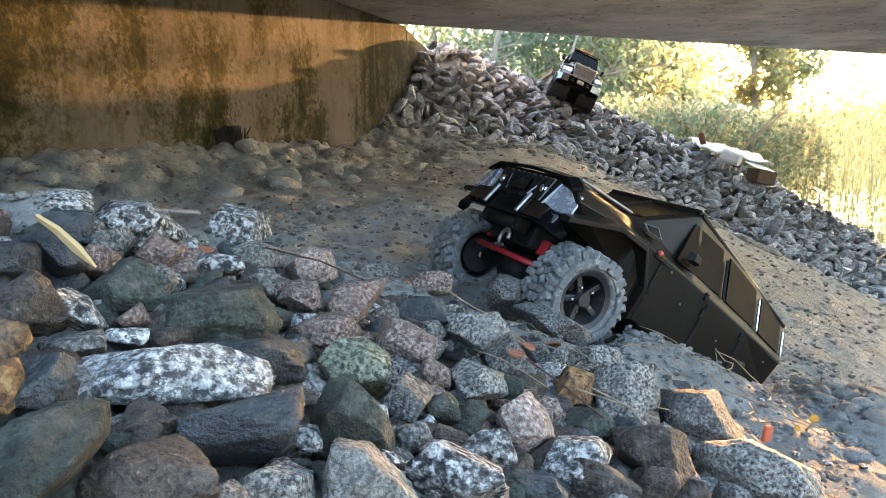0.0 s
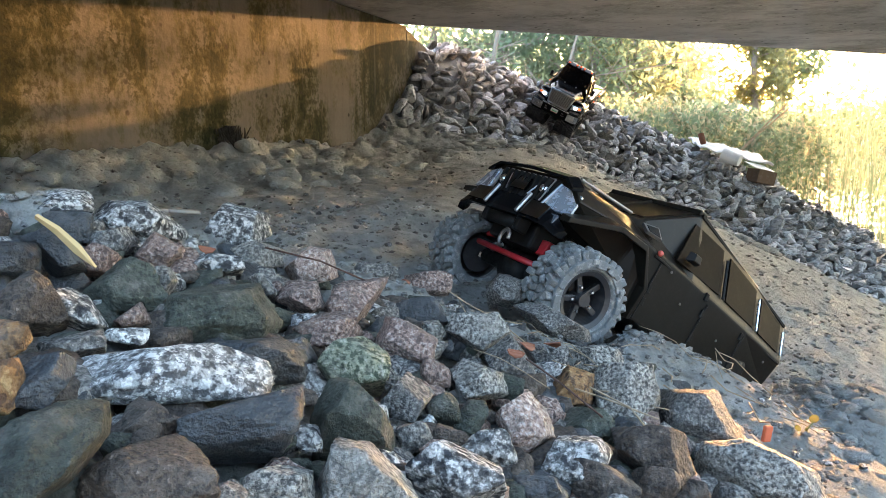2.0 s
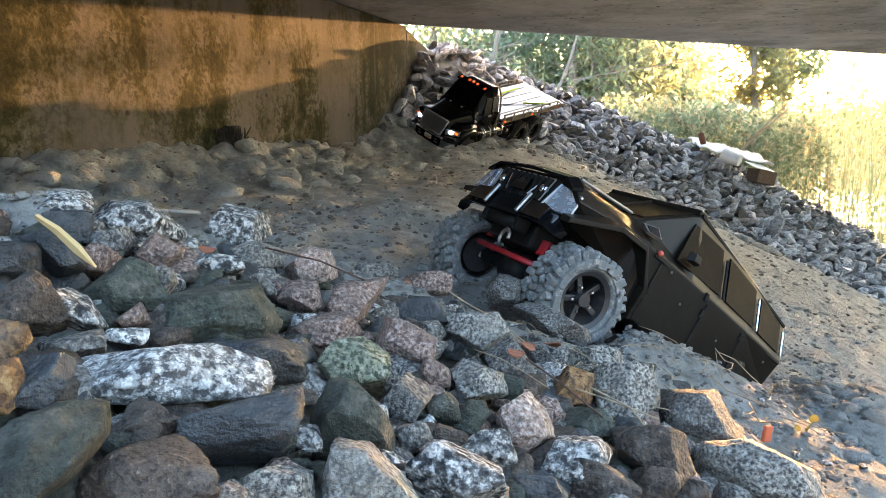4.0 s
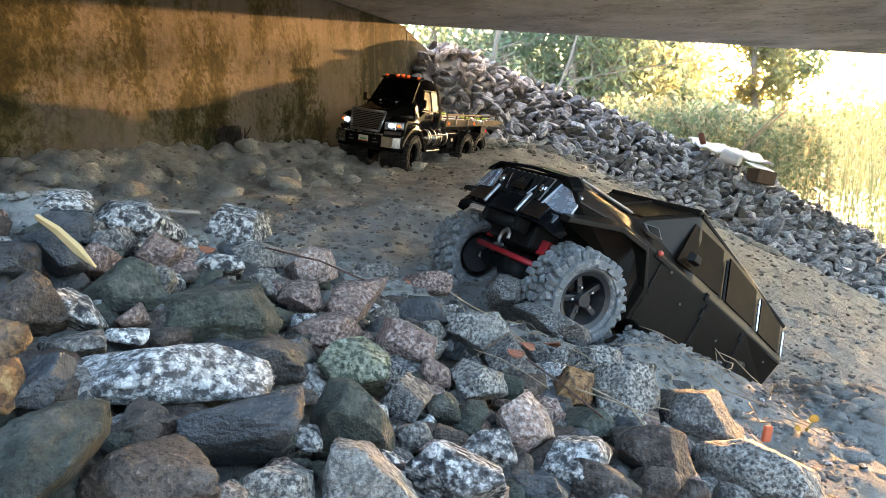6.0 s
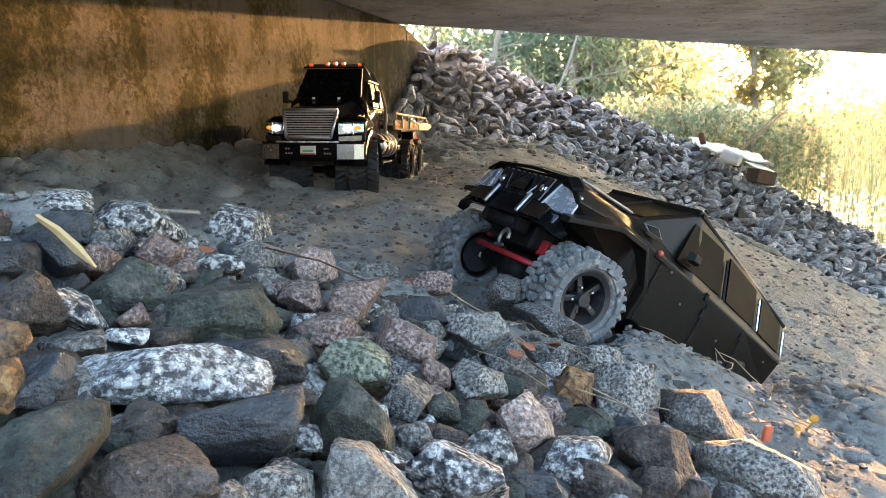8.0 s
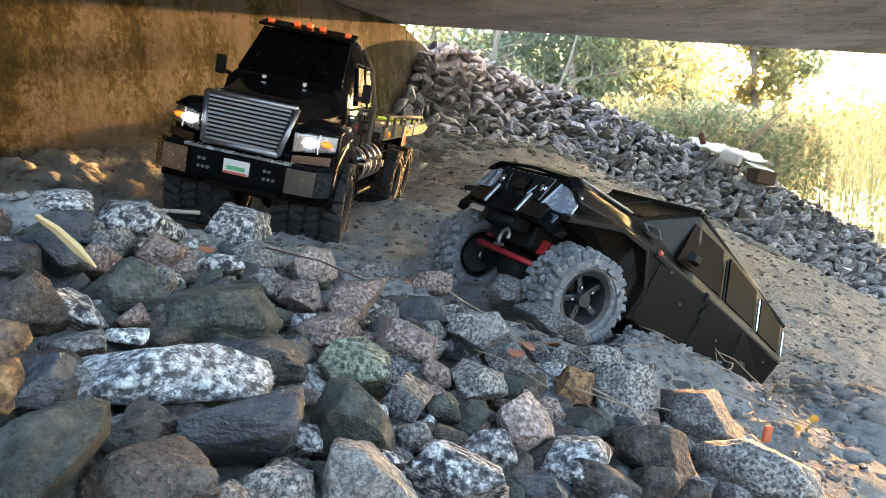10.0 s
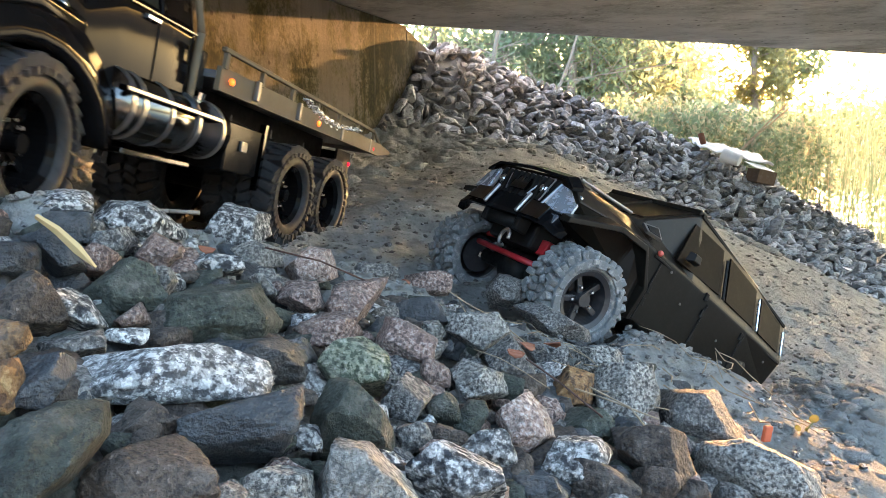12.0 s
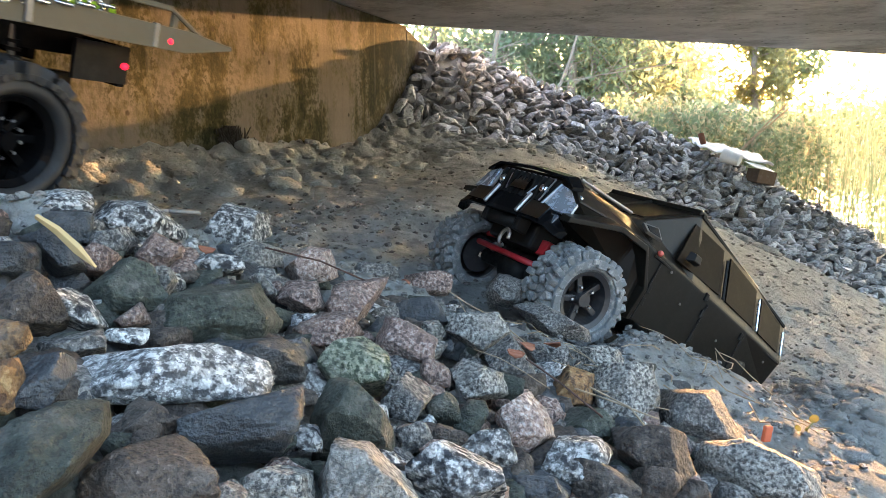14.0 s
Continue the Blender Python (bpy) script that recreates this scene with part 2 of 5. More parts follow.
def wall_gap(x, y):
    """How far a place lies in front of the abutment."""
    return (x - WALL_AT.x) * WALL_WAY.y - (y - WALL_AT.y) * WALL_WAY.x


def dirt_z(x, y):
    x0 = -0.06 + 0.44 * min(max((y - 1.0) / 1.2, 0), 1)
    z = -0.45 * soft(x - x0, 0.08)
    g = max(wall_gap(x, y), 0)
    z += 0.125 * math.exp(-(g / 0.13) ** 1.5) * (0.75 + 0.5 * noise.noise((x * 4, y * 4, 3)))
    t = min(max((y - 2.3) / 0.85, 0), 1)
    z += 0.085 * t * t * (3 - 2 * t)
    z += 0.06 * math.exp(-(((x - 0.56) / 0.13) ** 2 + ((y - 0.8) / 0.1) ** 2))
    z += 0.075 * math.exp(-(((x - 0.64) / 0.17) ** 2 + ((y - 0.92) / 0.12) ** 2))
    z -= 0.03 * math.exp(-(((x - 0.4) / 0.12) ** 2 + ((y - 0.95) / 0.12) ** 2))
    return z


def bank_edge(x):
    return line(x, (-0.5, -0.25, -0.18, 0.0, 0.1, 0.16, 0.2, 0.33, 0.4, 0.6), (0.48, 0.48, 0.58, 0.62, 0.61, 0.65, 0.71, 0.74, 0.66, 0.4))


def bank_z(x, y):
    z = -0.38 * x - 0.012
    z += 0.03 * math.exp(-(((x - 0.25) / 0.09) ** 2 + ((y - 0.72) / 0.06) ** 2))
    return z - soft(z - 0.125, 0.02)


def pile_z(x, y):
    g = max(wall_gap(x, y), 0)
    z = 0.065 - 0.40 * (x - 0.254) + 0.677 * (y - 3.266)
    z += max(0.16 + 0.33 * (y - 2.73), 0) * math.exp(-(g / 0.19) ** 1.5)
    return min(z, crest_z(x)) - 0.9 * max(y - 4.4, 0)


def land(x, y):
    d = dirt_z(x, y)
    if y < 1.6:
        z = smax(d, bank_z(x, y) - 0.5 * max(y - bank_edge(x), 0), 0.012)
    elif y > 4.0:
        z = pile_z(x, y) - 0.055
    else:
        z = smax(d, pile_z(x, y) - 0.055, 0.01) if y > foot(x) - 0.2 else d
    if x > 2.2:
        z -= 0.5 * (x - 2.2)
    # unseen rise behind the camera, added to block low sky light
    if y < -0.9 and x < 3:
        z = max(z, min(0.6 * (-0.9 - y), 1.7) - 0.5 * max(x - 1.5, 0))
    far = math.hypot(x, y)
    bed = WATER - 0.35 if y > -1 or x > 1 else WATER - 0.1
    if far > 16:
        bed += min((far - 16) * 0.09, 0.75)
    return max(z, bed)


def stony(x, y):
    """1 where the near bank is covered with stones."""
    e = min((0.16 + 0.35 * (0.62 - y) - x) / 0.05, (bank_edge(x) - 0.02 - y) / 0.05)
    return min(max(e, 0), 1)


def rough_land(x, y):
    z = land(x, y) - (0.028 * stony(x, y) if y < 0.9 else 0)
    if -1.5 < x < 2.5 and -0.5 < y < 4:
        z += 0.012 * noise.fractal((x * 6, y * 6, 0), 0.8, 2.1, 3) + 0.006 * noise.fractal((x * 17, y * 17, 7), 0.7, 2.0, 3)
        near_wall = math.exp(-((wall_gap(x, y) - 0.12) / 0.2) ** 2)
        z += 0.045 * near_wall * abs(noise.fractal((x * 9, y * 9, 5), 0.7, 2.1, 4))
        if y < 2.2:
            z += 0.0055 * noise.noise((x * 38, y * 38, 1)) + 0.004 * abs(noise.noise((x * 85, y * 85, 4)))
    return z


# ---- builders ----
def mesh_object(name, bm, mat, smooth=False):
    me = bpy.data.meshes.new(name)
    bm.to_mesh(me)
    bm.free()
    me.materials.append(mat)
    if smooth:
        me.polygons.foreach_set("use_smooth", [True] * len(me.polygons))
    return new(name, me)


def part(name, bm, mat, parent, label="", smooth=False, at=None):
    ob = mesh_object(name, bm, mat, smooth)
    ob.parent = parent
    if at is not None:
        ob.matrix_local = at
    return tagged(ob, label)


def raw_mesh(name, verts, faces, mat, smooth=False):
    me = bpy.data.meshes.new(name)
    me.from_pydata(verts, [], faces)
    me.materials.append(mat)
    if smooth:
        me.polygons.foreach_set("use_smooth", [True] * len(me.polygons))
    return me


def box(bm, x0, x1, y0, y1, z0, z1, m=Matrix(), bevel=0.0):
    vs = bmesh.ops.create_cube(bm, size=1, matrix=m @ Matrix.Translation(((x0 + x1) / 2, (y0 + y1) / 2, (z0 + z1) / 2)) @ Matrix.Diagonal((x1 - x0, y1 - y0, z1 - z0, 1)))["verts"]
    if bevel:
        es = {e for v in vs for e in v.link_edges}
        bmesh.ops.bevel(bm, geom=list(es), offset=bevel, segments=2, affect="EDGES", profile=0.5)
    return bm


def boxed(*a, **k):
    return box(bmesh.new(), *a, **k)


def rod(bm, a, b, r, seg=8, r2=None):
    a, b = Vector(a), Vector(b)
    d = b - a
    m = Matrix.Translation((a + b) / 2) @ d.to_track_quat("Z", "Y").to_matrix().to_4x4()
    bmesh.ops.create_cone(bm, cap_ends=True, segments=seg, radius1=r, radius2=r if r2 is None else r2, depth=d.length, matrix=m)
    return bm


def rodded(*a, **k):
    return rod(bmesh.new(), *a, **k)


def loft(sections, bevel=0.0, seg=2):
    """A closed skin through rings of equally many points."""
    bm = bmesh.new()
    rings = [[bm.verts.new(p) for p in s] for s in sections]
    n = len(rings[0])
    for a, b in zip(rings, rings[1:]):
        for i in range(n):
            bm.faces.new((a[i], a[(i + 1) % n], b[(i + 1) % n], b[i]))
    bm.faces.new(rings[0][::-1])
    bm.faces.new(rings[-1])
    bmesh.ops.recalc_face_normals(bm, faces=bm.faces[:])
    if bevel:
        bmesh.ops.bevel(bm, geom=bm.edges[:], offset=bevel, segments=seg, affect="EDGES", profile=0.6, clamp_overlap=True)
    return bm


def slab(points, thick, bevel=0.0):
    """A flat panel with the given corners, thick towards its normal's back."""
    ps = [Vector(p) for p in points]
    nrm = (ps[1] - ps[0]).cross(ps[2] - ps[0]).normalized() * thick
    return loft([[p for p in ps], [p - nrm for p in ps]], bevel)


def lathe(profile, seg=40, axis="Y"):
    """Turns (radius, along) pairs round the axle."""
    bm = bmesh.new()
    rings = []
    for k in range(seg):
        c, s = math.cos(2 * math.pi * k / seg), math.sin(2 * math.pi * k / seg)
        rings.append([bm.verts.new((r * c, y, r * s)) for r, y in profile])
    for a, b in zip(rings, rings[1:] + rings[:1]):
        for i in range(len(profile) - 1):
            bm.faces.new((a[i], b[i], b[i + 1], a[i + 1]))
    bmesh.ops.recalc_face_normals(bm, faces=bm.faces[:])
    return bm


def ball_of(level):
    bm = bmesh.new()
    bmesh.ops.create_icosphere(bm, subdivisions=level, radius=1)
    vs = np.array([v.co[:] for v in bm.verts])
    fs = [[v.index for v in f.verts] for f in bm.faces]
    bm.free()
    return vs, fs


BALLS = {k: ball_of(k) for k in (1, 2, 3, 4, 5)}


def rock(seed, size, level=3, sharp=14, facets=13, grain=0.045, faces=()):
    """The points and faces of a broken stone: a ball cut by planes, with worn edges.
    faces: its main sides, each by the angle that it faces, seen from the front, and its distance."""
    rng = np.random.default_rng(seed)
    vs, fs = BALLS[level]
    if faces:
        tip = rng.uniform(-0.1, 0.4, len(faces))
        ns = np.array([(math.cos(radians(a)) * math.cos(t), -math.sin(t), math.sin(radians(a)) * math.cos(t)) for (a, _), t in zip(faces, tip)])
        more = rng.normal(size=(4, 3)) * (0.6, 0.5, 0.6) + (0, -0.9, 0.2)
        more /= np.linalg.norm(more, axis=1)[:, None]
        ns = np.vstack([ns, more, [(0, -1, 0), (0, 1, 0)]])
        ds = np.concatenate([[d for _, d in faces], rng.uniform(0.72, 0.95, 4), [0.9, 0.9]])
    else:
        ns = rng.normal(size=(facets, 3))
        ns /= np.linalg.norm(ns, axis=1)[:, None]
        axes = np.array(Euler(rng.uniform(-0.35, 0.35, 3)).to_matrix())
        ns = np.vstack([ns, axes, -axes])
        ds = np.concatenate([rng.uniform(0.5, 0.82, facets), rng.uniform(0.7, 1.0, 6)])
    q = np.clip(vs @ ns.T / ds, 0, None) ** sharp
    out = vs / (q.sum(1) ** (1 / sharp))[:, None]
    if grain:
        off = rng.uniform(0, 50, 3)
        for k, (fr, am) in enumerate(((2.2, grain * 1.8), (6, grain * 1.0), (16, grain * 0.9))):
            out *= 1 + am * np.array([noise.noise(Vector(p * fr + off)) for p in out])[:, None]
    out -= (out.max(0) + out.min(0)) / 2
    out /= out.max(0)
    return out * (np.array(size) / 2), fs


# ---- the place ----
def spread(a, b, fine, coarse):
    """Grid lines, fine between a and b and widening out to the distance."""
    xs = list(np.arange(a, b, fine))
    step, hi, lo = fine, xs[-1], xs[0]
    while hi < coarse:
        step *= 1.35
        hi += step
        lo -= step
        xs = [lo] + xs + [hi]
    return xs


def build_ground():
    xs, ys = spread(-1.0, 1.9, 0.012, 900), spread(0.2, 3.4, 0.012, 900)
    verts = [(x, y, rough_land(x, y)) for y in ys for x in xs]
    w = len(xs)
    faces = [(j * w + i, j * w + i + 1, (j + 1) * w + i + 1, (j + 1) * w + i) for j in range(len(ys) - 1) for i in range(w - 1)]
    tagged(new("ground", raw_mesh("ground", verts, faces, DIRT, True)), "dusty grey gravelly dirt under the bridge", "ground", kind="structure")
    bm = bmesh.new()
    bmesh.ops.create_grid(bm, x_segments=1, y_segments=1, size=900, matrix=Matrix.Translation((0, 0, WATER)))
    tagged(mesh_object("water", bm, WATER_MAT), "still dark river water beyond the stones", "water", kind="structure")


def build_bridge():
    turn = math.degrees(math.atan2(-WALL_WAY.x, WALL_WAY.y))
    m = Matrix.Translation(WALL_AT) @ pose(0, 0, 0, 0, 0, turn)
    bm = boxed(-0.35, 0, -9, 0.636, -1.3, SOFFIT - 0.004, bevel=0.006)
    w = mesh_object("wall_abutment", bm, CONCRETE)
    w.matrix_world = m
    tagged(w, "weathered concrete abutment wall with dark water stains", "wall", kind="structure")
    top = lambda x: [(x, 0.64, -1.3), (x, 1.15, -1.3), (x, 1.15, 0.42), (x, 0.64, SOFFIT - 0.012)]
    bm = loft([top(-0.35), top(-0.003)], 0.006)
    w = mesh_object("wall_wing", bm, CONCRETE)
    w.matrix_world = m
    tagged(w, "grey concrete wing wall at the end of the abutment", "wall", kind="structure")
    along, across = Vector((0.911, 0.412, 0)), Vector((0.412, -0.911, 0))
    at = Vector((-0.153, 3.055, SOFFIT))
    prof = ((0, 0), (2.5, 0), (2.5, 0.35), (0, 0.35))
    ends = [[at + along * s + across * a + Vector((0, 0, h)) for a, h in prof] for s in (-6, 14)]
    tagged(mesh_object("ceiling_deck", loft(ends, 0.01), SOFFIT_MAT), "grey concrete underside of the low bridge deck", "bridge deck", kind="structure")


build_ground()
build_bridge()


# ---- wheels ----
def tyre_bm(radius, width, rim, blocks, lug, lumpy=0.0):
    rng = random.Random(blocks)
    jit = lambda a: 1 + lumpy * a * rng.uniform(-1, 1)
    h, c = width / 2, radius - lug
    prof = [(rim, -h * 0.78), (rim + 0.004, -h * 0.95), (c - 0.012, -h), (c - 0.003, -h * 0.86), (c, -h * 0.6), (c, h * 0.6), (c - 0.003, h * 0.86), (c - 0.012, h), (rim + 0.004, h * 0.95), (rim, h * 0.78)]
    carcass = lathe(prof + prof[:1], 48)
    bm = bmesh.new()
    for k in range(blocks):
        for row, (y, wy, skew) in enumerate(((-0.72, 0.52, 18), (-0.22, 0.4, -24), (0.22, 0.4, 24), (0.72, 0.52, -18))):
            a = 2 * math.pi * (k + (0.5 if row in (1, 2) else 0.0) + (0.25 if row > 1 else 0)) / blocks
            m = Matrix.Rotation(-a + lumpy * rng.gauss(0, 0.02), 4, "Y") @ Matrix.Translation((c + lug * 0.35, y * h, 0)) @ Matrix.Rotation(radians(skew * (1 + lumpy * rng.gauss(0, 1.5))), 4, "X") @ Matrix.Rotation(lumpy * rng.gauss(0, 0.15), 4, "Z")
            d = math.pi * radius / blocks * 0.72 * jit(0.3)
            box(bm, -lug, lug * 0.65 * jit(0.5), -wy * h * 0.5 * jit(0.3), wy * h * 0.5 * jit(0.3), -d, d, m, 0.0016 * lumpy)
    for k in range(blocks):
        for s in (-1, 1):
            a = 2 * math.pi * (k + (0 if s < 0 else 0.25)) / blocks
            m = Matrix.Rotation(-a, 4, "Y")
            g = 1 + lumpy * 0.8
            box(bm, c - (0.006 + 0.002 * lumpy) * jit(0.3), c - 0.001, s * h * 0.97 - 0.002, s * h * 0.97 + 0.002 * g * jit(0.4), -0.003 * g, 0.003 * g * jit(0.4), m, 0.001 * lumpy)
    return carcass, bm


def rim_bm(rim, width, spokes, thick):
    h = width / 2
    bm = lathe([(rim + 0.001, -h * 0.75), (rim + 0.003, -h * 0.8), (rim + 0.003, -h * 0.7), (rim - 0.001, -h * 0.5), (rim - 0.003, h * 0.3), (rim - 0.001, h * 0.72), (rim + 0.003, h * 0.86), (rim + 0.001, h * 0.9), (rim - 0.004, h * 0.8), (rim - 0.006, h * 0.2), (rim - 0.008, -h * 0.5), (0.004, -h * 0.5)], 40)
    for k in range(spokes):
        m = Matrix.Rotation(2 * math.pi * k / spokes, 4, "Y")
        box(bm, 0.006, rim - 0.003, h * 0.25, h * 0.5, -thick, thick, m @ Matrix.Rotation(radians(4), 4, "Z"), 0.0008)
    bmesh.ops.create_cone(bm, cap_ends=True, segments=20, radius1=0.009, radius2=0.0075, depth=h * 0.7, matrix=Matrix.Translation((0, h * 0.45, 0)) @ Matrix.Rotation(radians(-90), 4, "X"))
    return bm


def nuts_bm(ring, y, count, size):
    bm = bmesh.new()
    for k in range(count):
        a = 2 * math.pi * k / count
        bmesh.ops.create_cone(bm, cap_ends=True, segments=6, radius1=size, radius2=size * 0.8, depth=size * 2.5, matrix=Matrix.Translation((ring * math.cos(a), y, ring * math.sin(a))) @ Matrix.Rotation(radians(-90), 4, "X"))
    return bm


def wheel(parent, meshes, at, label):
    """A wheel part: the tyre, with its rim and hub nuts."""
    tyre, tread, rim, nuts = meshes
    ob = new("wheel", tyre)
    ob.parent = parent
    ob.matrix_local = at
    tagged(ob, label)
    for nm, me in (("tread", tread), ("rim", rim), ("hub_nuts", nuts)):
        o = new(nm, me)
        o.parent = ob
        if nm != "rim":
            tagged(o, kind="stuff")
    return ob


def tyre_meshes(mat, *a):
    carcass, lugs = tyre_bm(*a)
    return as_mesh("tyre", carcass, mat, True), as_mesh("tread", lugs, mat)


def as_mesh(name, bm, mat, smooth=False):
    ob = mesh_object(name, bm, mat, smooth)
    me = ob.data
    bpy.data.objects.remove(ob)
    return me


# ---- the flatbed truck ----
def ring(x, hw, zb, zt, round_=0.3, hw_top=None):
    """A rounded section across the truck at x."""
    ht = hw if hw_top is None else hw_top
    r = round_
    return [(x, -hw, zb), (x, -hw, zb + (zt - zb) * (1 - r)), (x, -ht + (ht * r * 0.15), zt - (zt - zb) * r * 0.35), (x, -ht * (1 - r * 0.6), zt), (x, ht * (1 - r * 0.6), zt), (x, ht - (ht * r * 0.15), zt - (zt - zb) * r * 0.35), (x, hw, zb + (zt - zb) * (1 - r)), (x, hw, zb)]


TRUCK_WHEELS = [(x, side * y, 0.062) for x, y in ((0.006, 0.076), (-0.423, 0.08), (-0.553, 0.08)) for side in (1, -1)]


def fender(sy):
    """An arched front wing with a wheel opening."""
    rings = []
    for k in range(13):
        a = radians(8 + k * 164 / 12)
        cx, cz = 0.0, 0.06
        ri, ro = 0.072, 0.098 + 0.012 * math.sin(a)
        ci, si = math.cos(a), math.sin(a)
        rings.append([(cx + ri * ci, sy * 0.06, cz + ri * si), (cx + ri * ci, sy * 0.116, cz + ri * si), (cx + (ri + 0.005) * ci, sy * 0.119, cz + (ri + 0.005) * si), (cx + ro * ci, sy * 0.108, cz + ro * si * 0.98), (cx + ro * ci, sy * 0.06, cz + (ro + 0.004) * si)])
    return loft(rings)


def build_truck():
    truck = tagged(new("flatbed_truck"), "black six-wheeled radio-controlled flatbed truck with glowing headlamps", "toy truck")
    P = lambda name, bm, mat, parent=truck, label="", smooth=False: part(name, bm, mat, parent, label, smooth)
    for sy in (-1, 1):
        P("frame_rail", boxed(-0.67, 0.09, sy * 0.028 - 0.006, sy * 0.028 + 0.006, 0.088, 0.112, bevel=0.001), PLASTIC)
    for x in (0, -0.425, -0.55):
        bm = rodded((x, -0.085, 0.058), (x, 0.085, 0.058), 0.008, 10)
        bmesh.ops.create_uvsphere(bm, u_segments=12, v_segments=8, radius=0.02, matrix=Matrix.Translation((x, 0.015, 0.058)))
        P("axle", bm, PLASTIC, smooth=True)
    hood = P("hood", loft([ring(0.097, 0.061, 0.12, 0.192, 0.25, 0.056), ring(0.07, 0.066, 0.115, 0.2, 0.3, 0.06), ring(0.02, 0.076, 0.115, 0.21, 0.3, 0.068), ring(-0.035, 0.092, 0.115, 0.222, 0.3, 0.084)], 0.003), PAINT, smooth=True)
    for sy in (-0.03, 0.03):
        P("wiper_jet", boxed(-0.02, -0.012, sy - 0.003, sy + 0.003, 0.218, 0.224, bevel=0.001), CHROME, hood)
    for sy in (-1, 1):
        wing = P("fender", fender(sy), PAINT, smooth=True)
        blk = lambda x, y0, y1, z0, z1: [(x, sy * y0, z0), (x, sy * y1, z0), (x, sy * y1, z1 - 0.008), (x, sy * (y1 - 0.012), z1), (x, sy * y0, z1 + 0.004)]
        P("wing_nose", loft([blk(0.073, 0.052, 0.106, 0.122, 0.17), blk(0.066, 0.055, 0.113, 0.12, 0.176), blk(0.055, 0.058, 0.114, 0.145, 0.179), blk(0.0, 0.06, 0.113, 0.158, 0.178), blk(-0.05, 0.07, 0.108, 0.15, 0.172)], 0.003), PAINT, wing, smooth=True)
    cab = P("cab", loft([ring(-0.03, 0.094, 0.1, 0.222, 0.25), ring(-0.06, 0.096, 0.095, 0.245, 0.45, 0.088), ring(-0.1, 0.096, 0.095, 0.296, 0.5, 0.084), ring(-0.16, 0.096, 0.095, 0.304, 0.5, 0.084), ring(-0.2, 0.096, 0.095, 0.3, 0.5, 0.084), ring(-0.213, 0.092, 0.1, 0.292, 0.5, 0.08)], 0.003), PAINT, smooth=True)
    P("windshield", slab([(-0.036, 0.078, 0.226), (-0.092, 0.068, 0.2925), (-0.092, -0.068, 0.2925), (-0.036, -0.078, 0.226)][::-1], 0.003), TINT, cab, "dark tinted windscreen")
    P("sun_visor", slab([(-0.082, 0.074, 0.299), (-0.11, 0.072, 0.308), (-0.11, -0.072, 0.308), (-0.082, -0.074, 0.299)], 0.004), PAINT, cab)
    for sy in (-1, 1):
        P("side_window", slab([(-0.085, sy * 0.0955, 0.206), (-0.145, sy * 0.0955, 0.206), (-0.145, sy * 0.0815, 0.262), (-0.108, sy * 0.0815, 0.262)], 0.003), SIDE_GLASS, cab, "pale reflecting side window")
        P("rear_window", slab([(-0.155, sy * 0.0955, 0.206), (-0.196, sy * 0.0955, 0.206), (-0.196, sy * 0.0815, 0.262), (-0.155, sy * 0.0815, 0.262)], 0.003), TINT, cab)
        P("window_sill", rodded((-0.07, sy * 0.0965, 0.201), (-0.205, sy * 0.0965, 0.201), 0.0016, 6), DARK_CHROME, cab)
        P("window_post", rodded((-0.15, sy * 0.096, 0.203), (-0.15, sy * 0.0805, 0.266), 0.002, 6), PAINT, cab)
        P("rain_gutter", rodded((-0.1, sy * 0.0795, 0.267), (-0.205, sy * 0.0795, 0.267), 0.0018, 6), DARK_CHROME, cab)
        P("door_line", boxed(-0.1495, -0.148, sy * 0.0955 - 0.0015, sy * 0.0955 + 0.0015, 0.11, 0.196), PLASTIC, cab)
        P("door_handle", boxed(-0.146, -0.128, sy * 0.0975 - 0.003, sy * 0.0975 + 0.003, 0.192, 0.197, bevel=0.001), CHROME, cab)
        bm = bmesh.new()
        for p, q in (((-0.212, 0.095, 0.105), (-0.212, 0.097, 0.205)), ((-0.212, 0.097, 0.205), (-0.211, 0.0815, 0.265)), ((-0.211, 0.0815, 0.265), (-0.209, 0.062, 0.295))):
            rod(bm, (p[0], sy * p[1], p[2]), (q[0], sy * q[1], q[2]), 0.004, 8)
        P("cab_trim", bm, TAN, cab, "bright metal strip down the cab's rear edge", True)
        bm = boxed(-0.06, -0.05, sy * 0.112 - 0.007, sy * 0.112 + 0.007, 0.212, 0.24, bevel=0.003)
        mirror = P("mirror", bm, PLASTIC, cab)
        P("mirror_arm", rodded((-0.05, sy * 0.094, 0.215), (-0.053, sy * 0.112, 0.22), 0.003), PLASTIC, mirror)
        for x, z in ((-0.105, 0.15), (-0.108, 0.168)):
            bm = bmesh.new()
            bmesh.ops.create_uvsphere(bm, u_segments=10, v_segments=8, radius=0.005, matrix=Matrix.Translation((x + 0.075, sy * 0.1, z + 0.02)))
            P("marker_stud", bm, CHROME, cab, smooth=True)
    for y, z in ((-0.06, 0.301), (-0.02, 0.304), (0, 0.305), (0.02, 0.304), (0.06, 0.301)):
        P("roof_lamp", boxed(-0.104, -0.09, y - 0.0042, y + 0.0042, z - 0.001, z + 0.0065, bevel=0.002), ORANGE_LENS, cab, "small orange roof marker lamp")
    # grille
    def g(u, v, out=0.0):
        hw = 0.049 + 0.011 * v
        return (0.119 - 0.019 * v + out, u * hw, 0.131 + 0.06 * v)
    grille = P("grille", slab([g(-1, 0), g(1, 0), g(1, 1), g(-1, 1)], 0.008), PLASTIC, truck, "silver slatted radiator grille")
